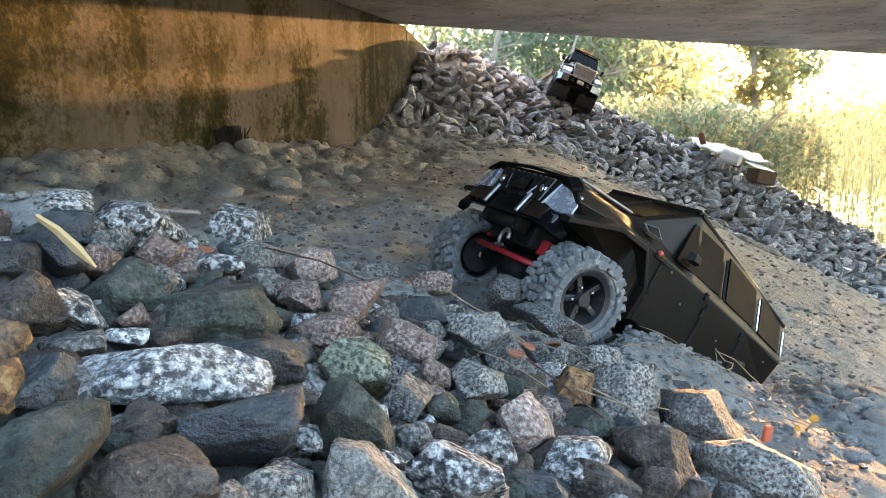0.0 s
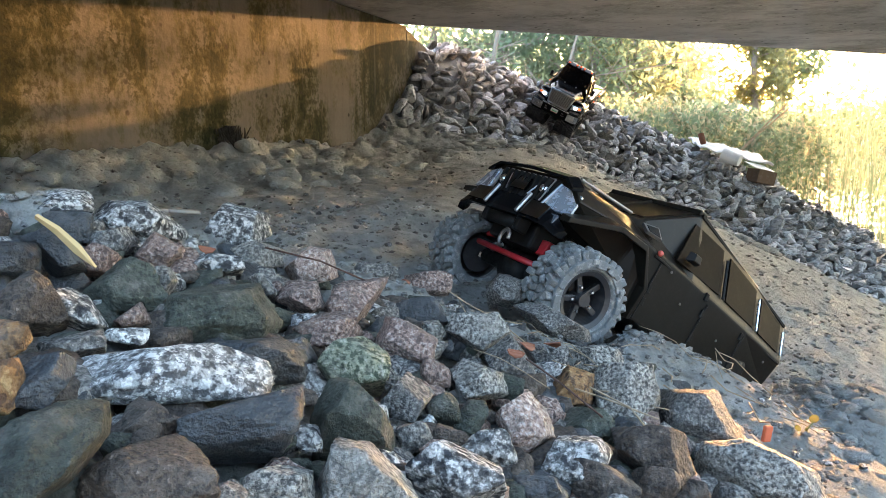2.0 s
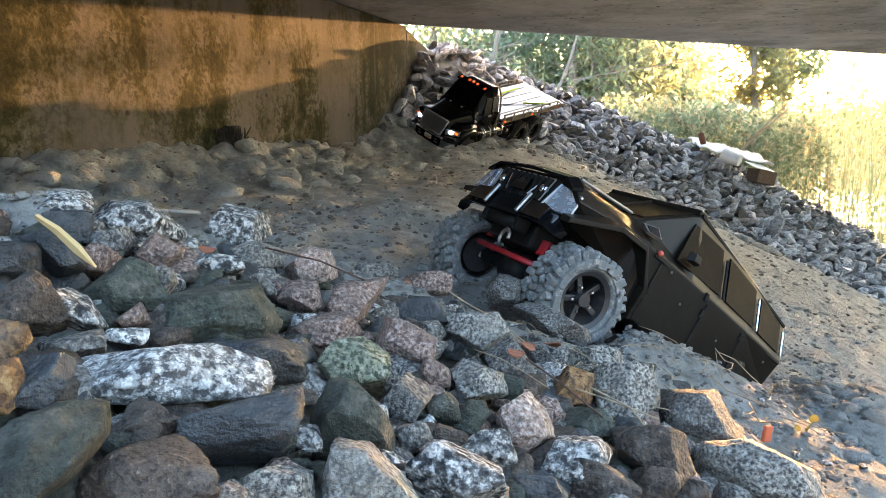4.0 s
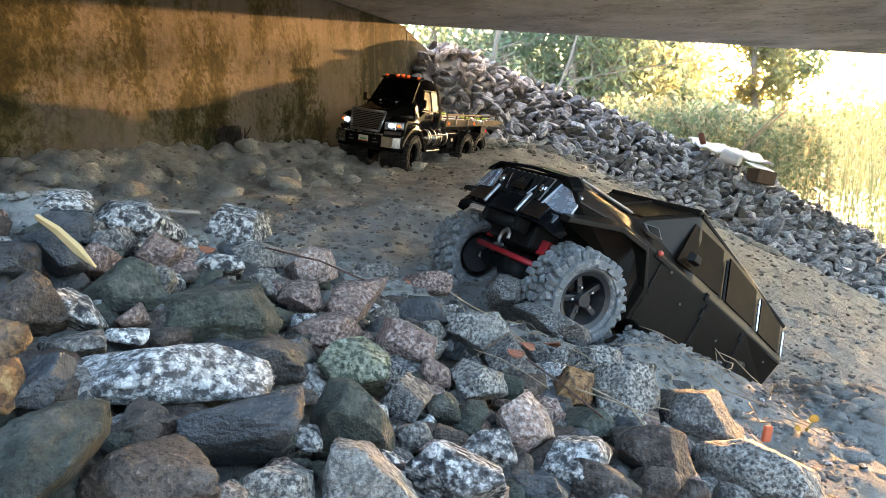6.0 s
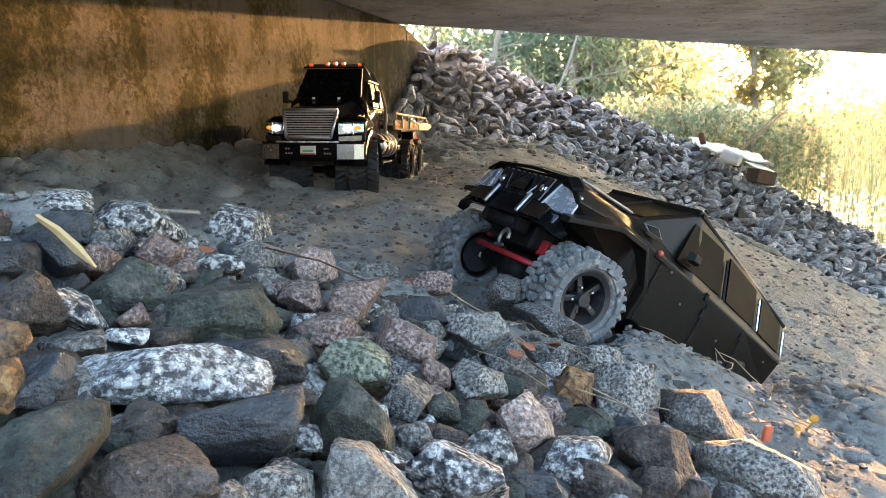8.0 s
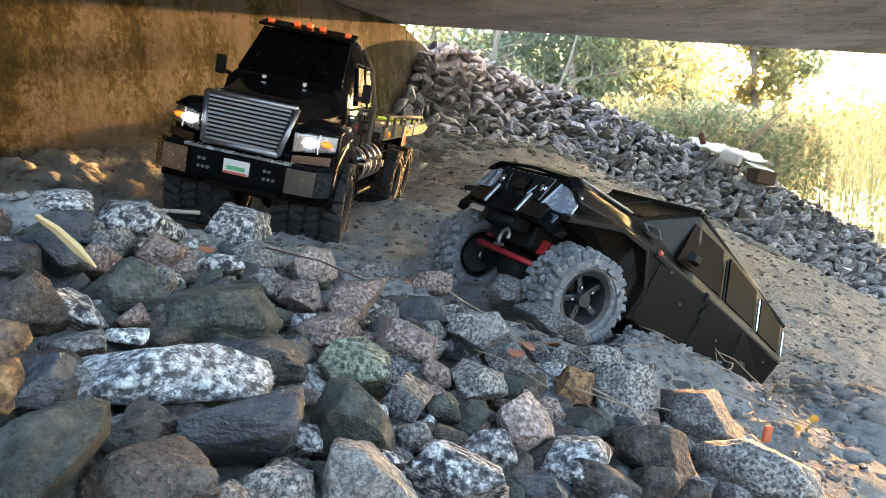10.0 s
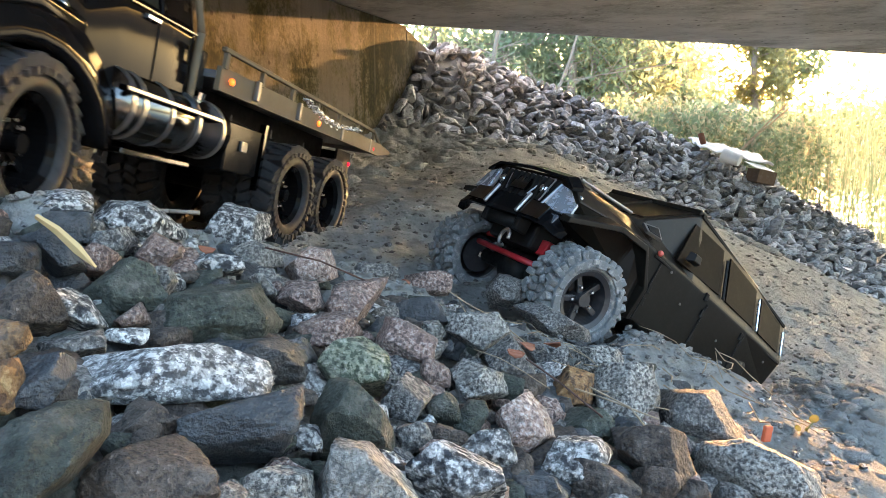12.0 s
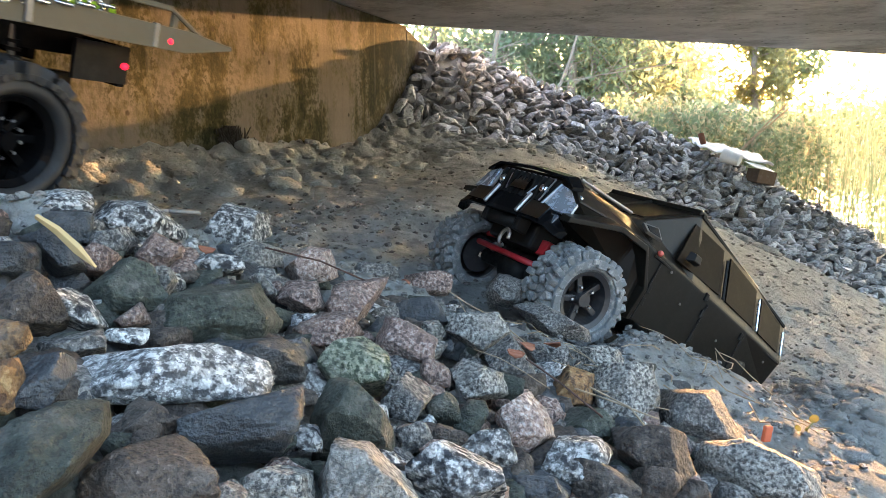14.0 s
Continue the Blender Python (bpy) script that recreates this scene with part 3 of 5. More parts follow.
    for k in range(11):
        v = 0.07 + 0.86 * k / 10
        a, b = Vector(g(-0.92, v, 0.002)), Vector(g(0.92, v, 0.002))
        P("slat", boxed(a.x - 0.0025, a.x + 0.002, a.y, b.y, a.z - 0.0013, a.z + 0.0013), SILVER, grille)
    for a, b in ((g(-1, 0), g(1, 0)), (g(1, 0), g(1, 1)), (g(1, 1), g(-1, 1)), (g(-1, 1), g(-1, 0))):
        P("surround", rodded(Vector(a), Vector(b), 0.0038, 8), SILVER, grille, smooth=True)
    for sy in (-1, 1):
        lamp = P("headlamp", loft([[(0.105, sy * 0.062, 0.137), (0.106, sy * 0.062, 0.163), (0.07, sy * 0.111, 0.164), (0.072, sy * 0.111, 0.143)], [(0.08, sy * 0.062, 0.137), (0.08, sy * 0.062, 0.163), (0.06, sy * 0.105, 0.164), (0.06, sy * 0.105, 0.143)]], 0.002), LAMP_HOUSE, truck, "clear headlamp with a lit white bulb and amber corner")
        bm = bmesh.new()
        bmesh.ops.create_uvsphere(bm, u_segments=14, v_segments=8, radius=0.0075, matrix=Matrix.Translation((0.096, sy * 0.08, 0.152)) @ Matrix.Diagonal((0.6, 1.5, 0.85, 1)))
        P("bulb", bm, WHITE_LED, lamp, smooth=True)
        bm = bmesh.new()
        bmesh.ops.create_uvsphere(bm, u_segments=12, v_segments=8, radius=0.005, matrix=Matrix.Translation((0.083, sy * 0.1, 0.153)) @ Matrix.Diagonal((0.8, 1.5, 0.8, 1)))
        P("turn_signal", bm, AMBER, lamp, smooth=True)
        P("lamp_brow", rodded((0.108, sy * 0.061, 0.165), (0.07, sy * 0.112, 0.166), 0.0024, 8), PAINT, lamp, "black brow over the headlamp", True)
        P("lamp_divider", rodded((0.09, sy * 0.0915, 0.139), (0.087, sy * 0.0905, 0.164), 0.0014, 6), CHROME, lamp)
        P("lamp_bezel", slab([(0.108, sy * 0.064, 0.124), (0.082, sy * 0.108, 0.126), (0.082, sy * 0.108, 0.137), (0.108, sy * 0.064, 0.134)], 0.003), DARK_CHROME, lamp)
    # bumper
    bump_prof = lambda y, x: [(x, y, 0.082), (x + 0.004, y, 0.088), (x + 0.004, y, 0.118), (x, y, 0.123), (x - 0.012, y, 0.123), (x - 0.012, y, 0.082)]
    bumper = P("bumper", loft([bump_prof(-0.116, 0.088), bump_prof(-0.1, 0.108), bump_prof(-0.06, 0.117), bump_prof(0.06, 0.117), bump_prof(0.1, 0.108), bump_prof(0.116, 0.088)], 0.0012), PAINT)
    P("bumper_rail", loft([[(0.11, y, 0.121), (0.125, y, 0.121), (0.125, y, 0.1245), (0.11, y, 0.1245)] for y in (-0.07, 0.07)]), CHROME, bumper)
    for sy in (-1, 1):
        P("bumper_panel", slab([(0.1225, sy * 0.064, 0.086), (0.1145, sy * 0.1, 0.086), (0.1145, sy * 0.1, 0.118), (0.1225, sy * 0.064, 0.118)], 0.002), PANEL, bumper, "polished metal bumper end panel")
        P("bumper_corner", slab([(0.1145, sy * 0.1, 0.086), (0.0955, sy * 0.1165, 0.086), (0.0955, sy * 0.1165, 0.118), (0.1145, sy * 0.1, 0.118)], 0.002), PANEL, bumper)
        for k in range(5):
            P("tow_bolt", rodded((0.1205, sy * 0.043 + (k % 3 - 1) * 0.006, 0.096 + (k // 3) * 0.01 + 0.002), (0.1245, sy * 0.043 + (k % 3 - 1) * 0.006, 0.096 + (k // 3) * 0.01 + 0.002), 0.0022, 6), STEEL, bumper)
    plate = P("number_plate", boxed(0.1215, 0.1235, -0.017, 0.017, 0.096, 0.114, bevel=0.0008), PLATE_W, truck, "small white number plate with coloured band")
    P("plate_bar", boxed(0.1237, 0.1243, -0.012, 0.012, 0.101, 0.106), PLATE_G, plate)
    P("plate_bar", boxed(0.1237, 0.1243, -0.016, 0.016, 0.096, 0.099), PLATE_R, plate)
    P("skid_plate", boxed(0.02, 0.1, -0.05, 0.05, 0.072, 0.084, bevel=0.003), PLASTIC)
    # tanks, steps, boxes
    for sy in (-1, 1):
        tank = P("fuel_tank", rodded((-0.1, sy * 0.087, 0.113), (-0.265, sy * 0.087, 0.113), 0.03, 28), TANK, truck, "chrome cylindrical fuel tank under the cab", True)
        for x in (-0.105, -0.12, -0.16, -0.205, -0.25):
            P("strap", rodded((x - 0.003, sy * 0.087, 0.113), (x + 0.003, sy * 0.087, 0.113), 0.0315, 28), SILVER, tank, smooth=False)
        P("filler_cap", rodded((-0.235, sy * 0.09, 0.14), (-0.235, sy * 0.092, 0.15), 0.006, 12), CHROME, tank)
        P("step_bar", boxed(-0.24, -0.09, sy * 0.117 - 0.006, sy * 0.117 + 0.004, 0.122, 0.127, bevel=0.001), DARK_CHROME, truck)
        P("step_bar", boxed(-0.2, -0.1, sy * 0.112 - 0.01, sy * 0.112 + 0.004, 0.07, 0.075, bevel=0.001), DARK_CHROME, truck)
        locker = P("tool_box", boxed(-0.345, -0.27, sy * 0.09 - 0.02, sy * 0.09 + 0.02, 0.075, 0.13, bevel=0.002), PAINT, truck)
        P("latch", boxed(-0.312, -0.298, sy * 0.111 - 0.001, sy * 0.111 + 0.002, 0.1, 0.112, bevel=0.001), STEEL, locker)
        P("rear_bracket", boxed(-0.36, -0.354, sy * 0.105 - 0.004, sy * 0.105 + 0.004, 0.06, 0.14), DARK_CHROME, truck)
        for x in (-0.38, -0.49, -0.6):
            damper = P("shock_absorber", rodded((x, sy * 0.052, 0.075), (x + 0.005, sy * 0.045, 0.148), 0.0035, 8), STEEL, truck)
            bm = bmesh.new()
            for k in range(8):
                t = k / 8
                rod(bm, (x + t * 0.004, sy * (0.052 - t * 0.006), 0.085 + t * 0.055), (x + t * 0.004, sy * (0.052 - t * 0.006), 0.088 + t * 0.055), 0.007, 10)
            P("spring", bm, PLASTIC, damper)
    # flatbed
    BX0, BX1, HW = -0.222, -0.715, 0.12
    bed = P("flatbed", boxed(BX1, BX0, -HW + 0.006, HW - 0.006, 0.165, 0.173), SILVER, truck, "bare metal flat bed with tapered tail")
    P("bed_tail", loft([[(-0.715, y, 0.158), (-0.715, y, 0.173), (-0.775, y * 1.03, 0.171), (-0.775, y * 1.03, 0.168)] for y in (-HW + 0.006, HW - 0.006)], 0.0008), SILVER, bed)
    P("bulkhead", boxed(BX0 - 0.004, BX0 + 0.008, -0.1, 0.1, 0.15, 0.19, bevel=0.002), PLASTIC, bed)
    for sy in (-1, 1):
        P("bed_beam", boxed(BX1 + 0.05, BX0, sy * 0.04 - 0.008, sy * 0.04 + 0.008, 0.13, 0.165), PLASTIC, bed)
        side = P("side_beam", loft([[(BX0, sy * (HW - 0.006), 0.153), (BX0, sy * HW, 0.153), (BX0, sy * HW, 0.178), (BX0, sy * (HW - 0.006), 0.178)], [(BX1, sy * (HW + 0.002), 0.157), (BX1, sy * (HW + 0.008), 0.157), (BX1, sy * (HW + 0.008), 0.178), (BX1, sy * (HW + 0.002), 0.178)], [(BX1 - 0.06, sy * (HW + 0.006), 0.168), (BX1 - 0.06, sy * (HW + 0.01), 0.168), (BX1 - 0.06, sy * (HW + 0.01), 0.172), (BX1 - 0.06, sy * (HW + 0.006), 0.172)]], 0.0006), TAN, bed)
        P("side_rail", boxed(BX1 + 0.02, BX0 + 0.003, sy * (HW + 0.001) - 0.003, sy * (HW + 0.001) + 0.003, 0.192, 0.197, bevel=0.001), TAN, bed)
        P("rail_stay", rodded((BX1 + 0.022, sy * (HW + 0.002), 0.1945), (BX1 - 0.018, sy * (HW + 0.006), 0.174), 0.0025), TAN, bed)
        for k in range(7):
            x = BX0 - 0.004 - k * 0.079
            P("rail_post", boxed(x - 0.003, x + 0.003, sy * (HW + 0.001) - 0.0022, sy * (HW + 0.001) + 0.0022, 0.176, 0.193), TAN, bed)
        for x in (-0.29, -0.4, -0.55, -0.675):
            P("stake_bracket", boxed(x - 0.003, x + 0.003, sy * (HW + 0.005) - 0.002, sy * (HW + 0.006) + 0.002, 0.157, 0.179, bevel=0.0008), STEEL, side)
        for x, mat in ((-0.235, AMBER), (-0.464, AMBER), (-0.693, RED_LED)):
            bm = bmesh.new()
            bmesh.ops.create_uvsphere(bm, u_segments=12, v_segments=8, radius=0.004, matrix=Matrix.Translation((x, sy * (HW + 0.006), 0.165)) @ Matrix.Diagonal((1.2, 0.6, 1, 1)))
            P("side_marker", bm, mat, side, "small glowing marker lamp", True)
        # tail plate with lamp
        tail = P("tail_plate", boxed(-0.678, -0.67, sy * 0.062 - 0.032, sy * 0.062 + 0.032, 0.112, 0.15, bevel=0.001), PAINT, truck)
        bm = bmesh.new()
        bmesh.ops.create_uvsphere(bm, u_segments=12, v_segments=8, radius=0.0042, matrix=Matrix.Translation((-0.674, sy * 0.095, 0.132)) @ Matrix.Diagonal((1, 0.7, 0.8, 1)))
        P("tail_lamp", bm, RED_LED, tail, "glowing red tail lamp", True)
        P("tail_side", boxed(-0.678, -0.62, sy * 0.093 - 0.002, sy * 0.093 + 0.002, 0.115, 0.15), PLASTIC, tail)
    for k in range(4):
        y = -0.075 + 0.05 * k
        P("bed_rib", boxed(BX1 + 0.02, BX0 - 0.01, y - 0.002, y + 0.002, 0.173, 0.1755), STEEL, bed)
    for a, b in (((-0.3, 0.0, 0.176), (-0.6, 0.08, 0.176)), ((-0.3, 0.0, 0.176), (-0.6, -0.08, 0.176))):
        P("deck_line", rodded(a, b, 0.002, 6), PLASTIC, bed)
    # chain and strap hung along the left rail
    links = bmesh.new()
    for k in range(21):
        t = k / 20
        m = Matrix.Translation((-0.42 - 0.2 * t, HW + 0.004, 0.187 - 0.012 * math.sin(math.pi * t) - 0.004 * t)) @ Matrix.Rotation(radians(90 * (k % 2)), 4, "X") @ Matrix.Diagonal((1.25, 0.75, 1, 1))
        seg = [(0.0062 * math.cos(a), 0.0062 * math.sin(a), 0) for a in np.linspace(0, 2 * math.pi, 11)]
        for p, q in zip(seg, seg[1:]):
            rod(links, m @ Vector(p), m @ Vector(q), 0.0016, 6)
    P("chain", links, CHROME, bed, "bright steel tie-down chain", True)
    for run in (((-0.5, 0.05, 0.179), (-0.62, 0.1, 0.18), (-0.64, 0.112, 0.181)), ((-0.45, -0.06, 0.179), (-0.62, -0.07, 0.18))):
        bm = bmesh.new()
        for p, q in zip(run, run[1:]):
            rod(bm, p, q, 0.004, 8)
        P("ratchet_strap", bm, LIME, bed, "lime green tow strap")
    meshes = (*tyre_meshes(RUBBER, 0.065, 0.096, 0.037, 32, 0.0075, 0.3), as_mesh("rim", rim_bm(0.036, 0.092, 8, 0.0035), PAINT), as_mesh("hub_nut", nuts_bm(0.0165, 0.0265, 10, 0.0018), CHROME))
    wheels = []
    for x, y, z in TRUCK_WHEELS:
        at = pose(x, y, z, 0, 0, 0 if y > 0 else 180)
        wheels.append((wheel(truck, meshes, at, "knobbly black tyre on a dark rim"), at))
    return truck, wheels


TRUCK, WHEELS = build_truck()


# ---- the stuck crawler ----
def build_crawler():
    car = tagged(new("crawler_car"), "black angular radio-controlled crawler car stuck nose-up on the dirt slope", "toy car")
    P = lambda name, bm, mat, parent=car, label="", smooth=False: part(name, bm, mat, parent, label, smooth)

    def sec(x, s, h, r):
        return [(x, -s[0], s[1]), (x, -h[0], h[1]), (x, -r[0], r[1]), (x, r[0], r[1]), (x, h[0], h[1]), (x, s[0], s[1])]

    STATIONS = [(0.047, (0.07, 0.125), (0.088, 0.145), (0.066, 0.168)), (-0.047, (0.085, 0.105), (0.1, 0.15), (0.07, 0.17)), (-0.068, (0.104, 0.066), (0.108, 0.147), (0.074, 0.176)), (-0.155, (0.107, 0.06), (0.112, 0.139), (0.08, 0.223)), (-0.3, (0.107, 0.06), (0.112, 0.128), (0.086, 0.199)), (-0.425, (0.095, 0.077), (0.105, 0.12), (0.088, 0.17))]
    shell = P("shell", loft([sec(*s) for s in STATIONS], 0.0025), CAR_PAINT)

    def skin(x, v, sy, lift=0.0015):
        """A place on the shell's flank: v from 0 at the sill to 1 at the shoulder to 2 at the roof."""
        xs = [-s[0] for s in STATIONS]
        get = lambda k, c: line(-x, xs, [s[k][c] for s in STATIONS])
        k = 1 if v <= 1 else 2
        t = v if v <= 1 else v - 1
        y = get(k, 0) * (1 - t) + get(k + 1, 0) * t
        z = get(k, 1) * (1 - t) + get(k + 1, 1) * t
        return Vector((x, sy * (y + lift), z + (lift if v > 1 else 0)))

    for sy in (-1, 1):
        for name, x0, x1, slant in (("front_window", -0.115, -0.215, 0.03), ("middle_window", -0.235, -0.315, 0.0), ("back_window", -0.335, -0.405, 0.0)):
            P(name, slab([skin(x0, 1.14, sy), skin(x1, 1.14, sy), skin(x1, 1.86, sy), skin(x0 - slant, 1.86, sy)], 0.003), CAR_GLASS, shell, "black tinted side window")
        for x in (-0.225, -0.325, -0.414):
            P("pillar_trim", rodded(skin(x, 1.12, sy, 0.002), skin(x, 1.75, sy, 0.002), 0.002, 6), CHROME if x < -0.3 else PLASTIC, shell, "narrow bright pillar strip")
        P("shoulder_seam", rodded(skin(-0.075, 0.93, sy, 0.001), skin(-0.42, 0.93, sy, 0.001), 0.0018, 6), PLASTIC, shell)
        for x in (-0.09, -0.2, -0.3):
            P("door_seam", rodded(skin(x, 0.03, sy, 0.0006), skin(x, 0.9, sy, 0.0006), 0.0014, 6), PLASTIC, shell)
        for x, v in ((-0.092, 0.3), (-0.092, 0.5), (-0.198, 0.72), (-0.202, 0.3), (-0.295, 0.85), (-0.19, 0.98)):
            q = skin(x, v, sy, 0.001)
            P("hinge", boxed(q.x - 0.003, q.x + 0.003, q.y - 0.002, q.y + 0.0012, q.z - 0.005, q.z + 0.005, bevel=0.0006), PLASTIC, shell)
        q = skin(-0.08, 1.0, sy)
        bm = bmesh.new()
        bmesh.ops.create_uvsphere(bm, u_segments=12, v_segments=8, radius=0.0036, matrix=Matrix.Translation(q))
        P("side_lamp", bm, RED_LENS, shell, "round dull red side repeater", True)
        a = [skin(-0.055, 1.25, sy, 0.003), skin(-0.055, 1.6, sy, 0.003), skin(-0.078, 1.6, sy, 0.003), skin(-0.078, 1.25, sy, 0.003)]
        vent = P("side_vent", slab(a, 0.004), STEEL, shell, "grey slotted side vent")
        b = [p.lerp(sum(a, Vector()) / 4, 0.28) + Vector((0, sy * 0.002, 0.001)) for p in a]
        P("vent_slot", slab(b, 0.003), PLASTIC, vent)
        for x, y in ((-0.11, 0.9), (-0.15, 0.62), (-0.25, 0.5), (-0.33, 0.4), (-0.38, 0.7)):
            q = skin(x, y, sy)
            P("rivet", rodded(q, q + Vector((0, sy * 0.0015, 0)), 0.0016, 6), STEEL, shell)
        # wing mirror
        q = skin(-0.135, 1.2, sy)
        P("wing_mirror", loft([[q + Vector((0.01, sy * 0.002, 0.001)), q + Vector((-0.014, sy * 0.002, 0.001)), q + Vector((-0.012, sy * 0.002, 0.014)), q + Vector((0.006, sy * 0.002, 0.014))], [q + Vector((0.004, sy * 0.011, 0.004)), q + Vector((-0.01, sy * 0.011, 0.004)), q + Vector((-0.01, sy * 0.009, 0.013)), q + Vector((0.002, sy * 0.009, 0.013))]], 0.001), PLASTIC, shell)
        # front wing flare over the wheel and arch liner
        flare = [[(0.06, sy * 0.086, 0.118), (0.06, sy * 0.1, 0.118), (0.06, sy * 0.1, 0.124), (0.06, sy * 0.086, 0.126)], [(0.0, sy * 0.09, 0.142), (0.0, sy * 0.118, 0.138), (0.0, sy * 0.118, 0.144), (0.0, sy * 0.09, 0.15)], [(-0.045, sy * 0.094, 0.142), (-0.045, sy * 0.12, 0.136), (-0.045, sy * 0.12, 0.142), (-0.045, sy * 0.094, 0.149)], [(-0.072, sy * 0.1, 0.105), (-0.072, sy * 0.118, 0.1), (-0.078, sy * 0.118, 0.102), (-0.078, sy * 0.1, 0.108)], [(-0.074, sy * 0.1, 0.062), (-0.074, sy * 0.112, 0.062), (-0.08, sy * 0.112, 0.062), (-0.08, sy * 0.1, 0.062)]]
        P("wing_flare", loft(flare, 0.0008), CAR_PAINT, shell)
        P("arch_liner", boxed(-0.35, -0.285, sy * 0.1 - 0.008, sy * 0.1 + 0.0085, 0.055, 0.095, bevel=0.008), PLASTIC, shell)
        # roof rack edge and hood rail
        P("roof_edge", rodded(skin(-0.155, 2, sy, 0), skin(-0.42, 2, sy, 0), 0.003, 6), CAR_PAINT, shell)
        P("hood_rail", rodded((0.04, sy * 0.066, 0.172), (-0.05, sy * 0.07, 0.175), 0.0022, 8), STEEL, shell, "thin steel rail along the hood edge")
        P("hood_latch", boxed(0.022, 0.034, sy * 0.064 - 0.004, sy * 0.064 + 0.004, 0.168, 0.178, bevel=0.001), TAN, shell)
        # headlamp panels
        P("headlamp", slab([(0.0595, sy * 0.05, 0.125), (0.051, sy * 0.088, 0.128), (0.043, sy * 0.084, 0.153), (0.05, sy * 0.056, 0.158)], 0.004, 0.001), HEAD_PANEL, car, "pale angular headlamp panel")
        P("grille_lamp", slab([(0.067, sy * 0.05, 0.108), (0.06, sy * 0.078, 0.112), (0.057, sy * 0.078, 0.123), (0.061, sy * 0.05, 0.122)], 0.004, 0.001), LENS, car)
        P("lamp_rim", rodded((0.062, sy * 0.048, 0.122), (0.05, sy * 0.054, 0.158), 0.0022, 8), SILVER, car)
        bm = bmesh.new()
        bmesh.ops.create_uvsphere(bm, u_segments=12, v_segments=8, radius=0.0062, matrix=Matrix.Translation((0.056, sy * 0.037, 0.146)))
        P("spot_lamp", bm, CHROME, car, smooth=True)
    P("windscreen", slab([(-0.075, -0.066, 0.1815), (-0.075, 0.066, 0.1815), (-0.15, 0.072, 0.2225), (-0.15, -0.072, 0.2225)], 0.003), CAR_GLASS, shell, "black windscreen")
    P("screen_post", rodded((-0.073, 0, 0.1815), (-0.15, 0, 0.2235), 0.0025, 6), CAR_PAINT, shell)
    P("light_bar", boxed(-0.168, -0.152, -0.078, 0.078, 0.222, 0.23, bevel=0.002), CAR_PAINT, shell)
    grille = P("grille_panel", slab([(0.06, -0.048, 0.127), (0.06, 0.048, 0.127), (0.049, 0.048, 0.163), (0.049, -0.048, 0.163)], 0.006, 0.001), PLASTIC, car, "black grille with mesh and chrome trim")
    for k in range(9):
        y = -0.04 + k * 0.01
        P("grille_bar", boxed(0.054, 0.0605, y - 0.0015, y + 0.0015, 0.13, 0.16), PLASTIC, grille)
    P("grille_badge", slab([(0.0635, -0.014, 0.138), (0.0635, 0.014, 0.138), (0.0585, 0.012, 0.155), (0.0585, -0.012, 0.155)], 0.003, 0.0008), DARK_CHROME, grille)
    P("hood_lip", loft([[(0.04, y, z), (0.056, y, z - 0.006), (0.056, y, z - 0.002), (0.04, y, z + 0.005)] for y, z in ((-0.078, 0.158), (-0.062, 0.169), (0.0, 0.172), (0.062, 0.169), (0.078, 0.158))], 0.001), PAINT, car, "glossy black hood lip")
    bm = bmesh.new()
    for y0, z0, y1, z1 in ((-0.045, 0.131, -0.045, 0.161), (0.045, 0.131, 0.045, 0.161), (-0.045, 0.161, 0.045, 0.161), (-0.02, 0.135, -0.03, 0.158), (0.02, 0.135, 0.03, 0.158)):
        rod(bm, (0.0625 - (z0 - 0.131) * 0.3, y0, z0), (0.0625 - (z1 - 0.131) * 0.3, y1, z1), 0.001, 6)
    P("grille_trim", bm, SILVER, grille)
    lip = lambda y, x, z0, z1: [(x + 0.008, y, z0), (x + 0.004, y, z0 + 0.006), (x - 0.004, y, z1), (x - 0.009, y, z1), (x - 0.003, y, z0)]
    skid = P("skid_bumper", loft([lip(-0.096, 0.05, 0.094, 0.102), lip(-0.08, 0.062, 0.101, 0.122), lip(-0.062, 0.064, 0.105, 0.131), lip(0.05, 0.064, 0.106, 0.132), lip(0.074, 0.06, 0.105, 0.124), lip(0.088, 0.05, 0.1, 0.11)], 0.001), PAINT, car, "black angled bumper plate")
    for sy in (-1, 1):
        P("bumper_hoop", rodded((0.073, sy * 0.03, 0.11), (0.064, sy * 0.03, 0.136), 0.0024, 8), SILVER, skid)
        P("bumper_mesh", slab([(0.0715, sy * 0.034, 0.11), (0.0695, sy * 0.066, 0.11), (0.062, sy * 0.066, 0.128), (0.064, sy * 0.034, 0.13)], 0.002), DARK_CHROME, skid)
    winch = P("winch", rodded((0.056, -0.026, 0.1), (0.056, 0.026, 0.1), 0.008, 14), PLASTIC, car, smooth=True)
    P("winch_end", boxed(0.047, 0.065, -0.035, -0.026, 0.091, 0.109, bevel=0.002), PLASTIC, winch)
    P("winch_end", boxed(0.047, 0.065, 0.026, 0.035, 0.091, 0.109, bevel=0.002), PLASTIC, winch)
    hook = bmesh.new()
    seg = [(0.07, 0.03 + 0.007 * math.cos(a), 0.078 + 0.01 * math.sin(a)) for a in np.linspace(0, 1.7 * math.pi, 10)]
    for p, q in zip(seg, seg[1:]):
        rod(hook, p, q, 0.0022, 6)
    P("tow_hook", hook, STEEL, winch)
    P("axle_housing", rod(rodded((0, -0.07, 0.058), (0, 0.07, 0.058), 0.01, 12), (0, -0.018, 0.058), (0, 0.018, 0.058), 0.022, 14), PLASTIC, car, smooth=True)
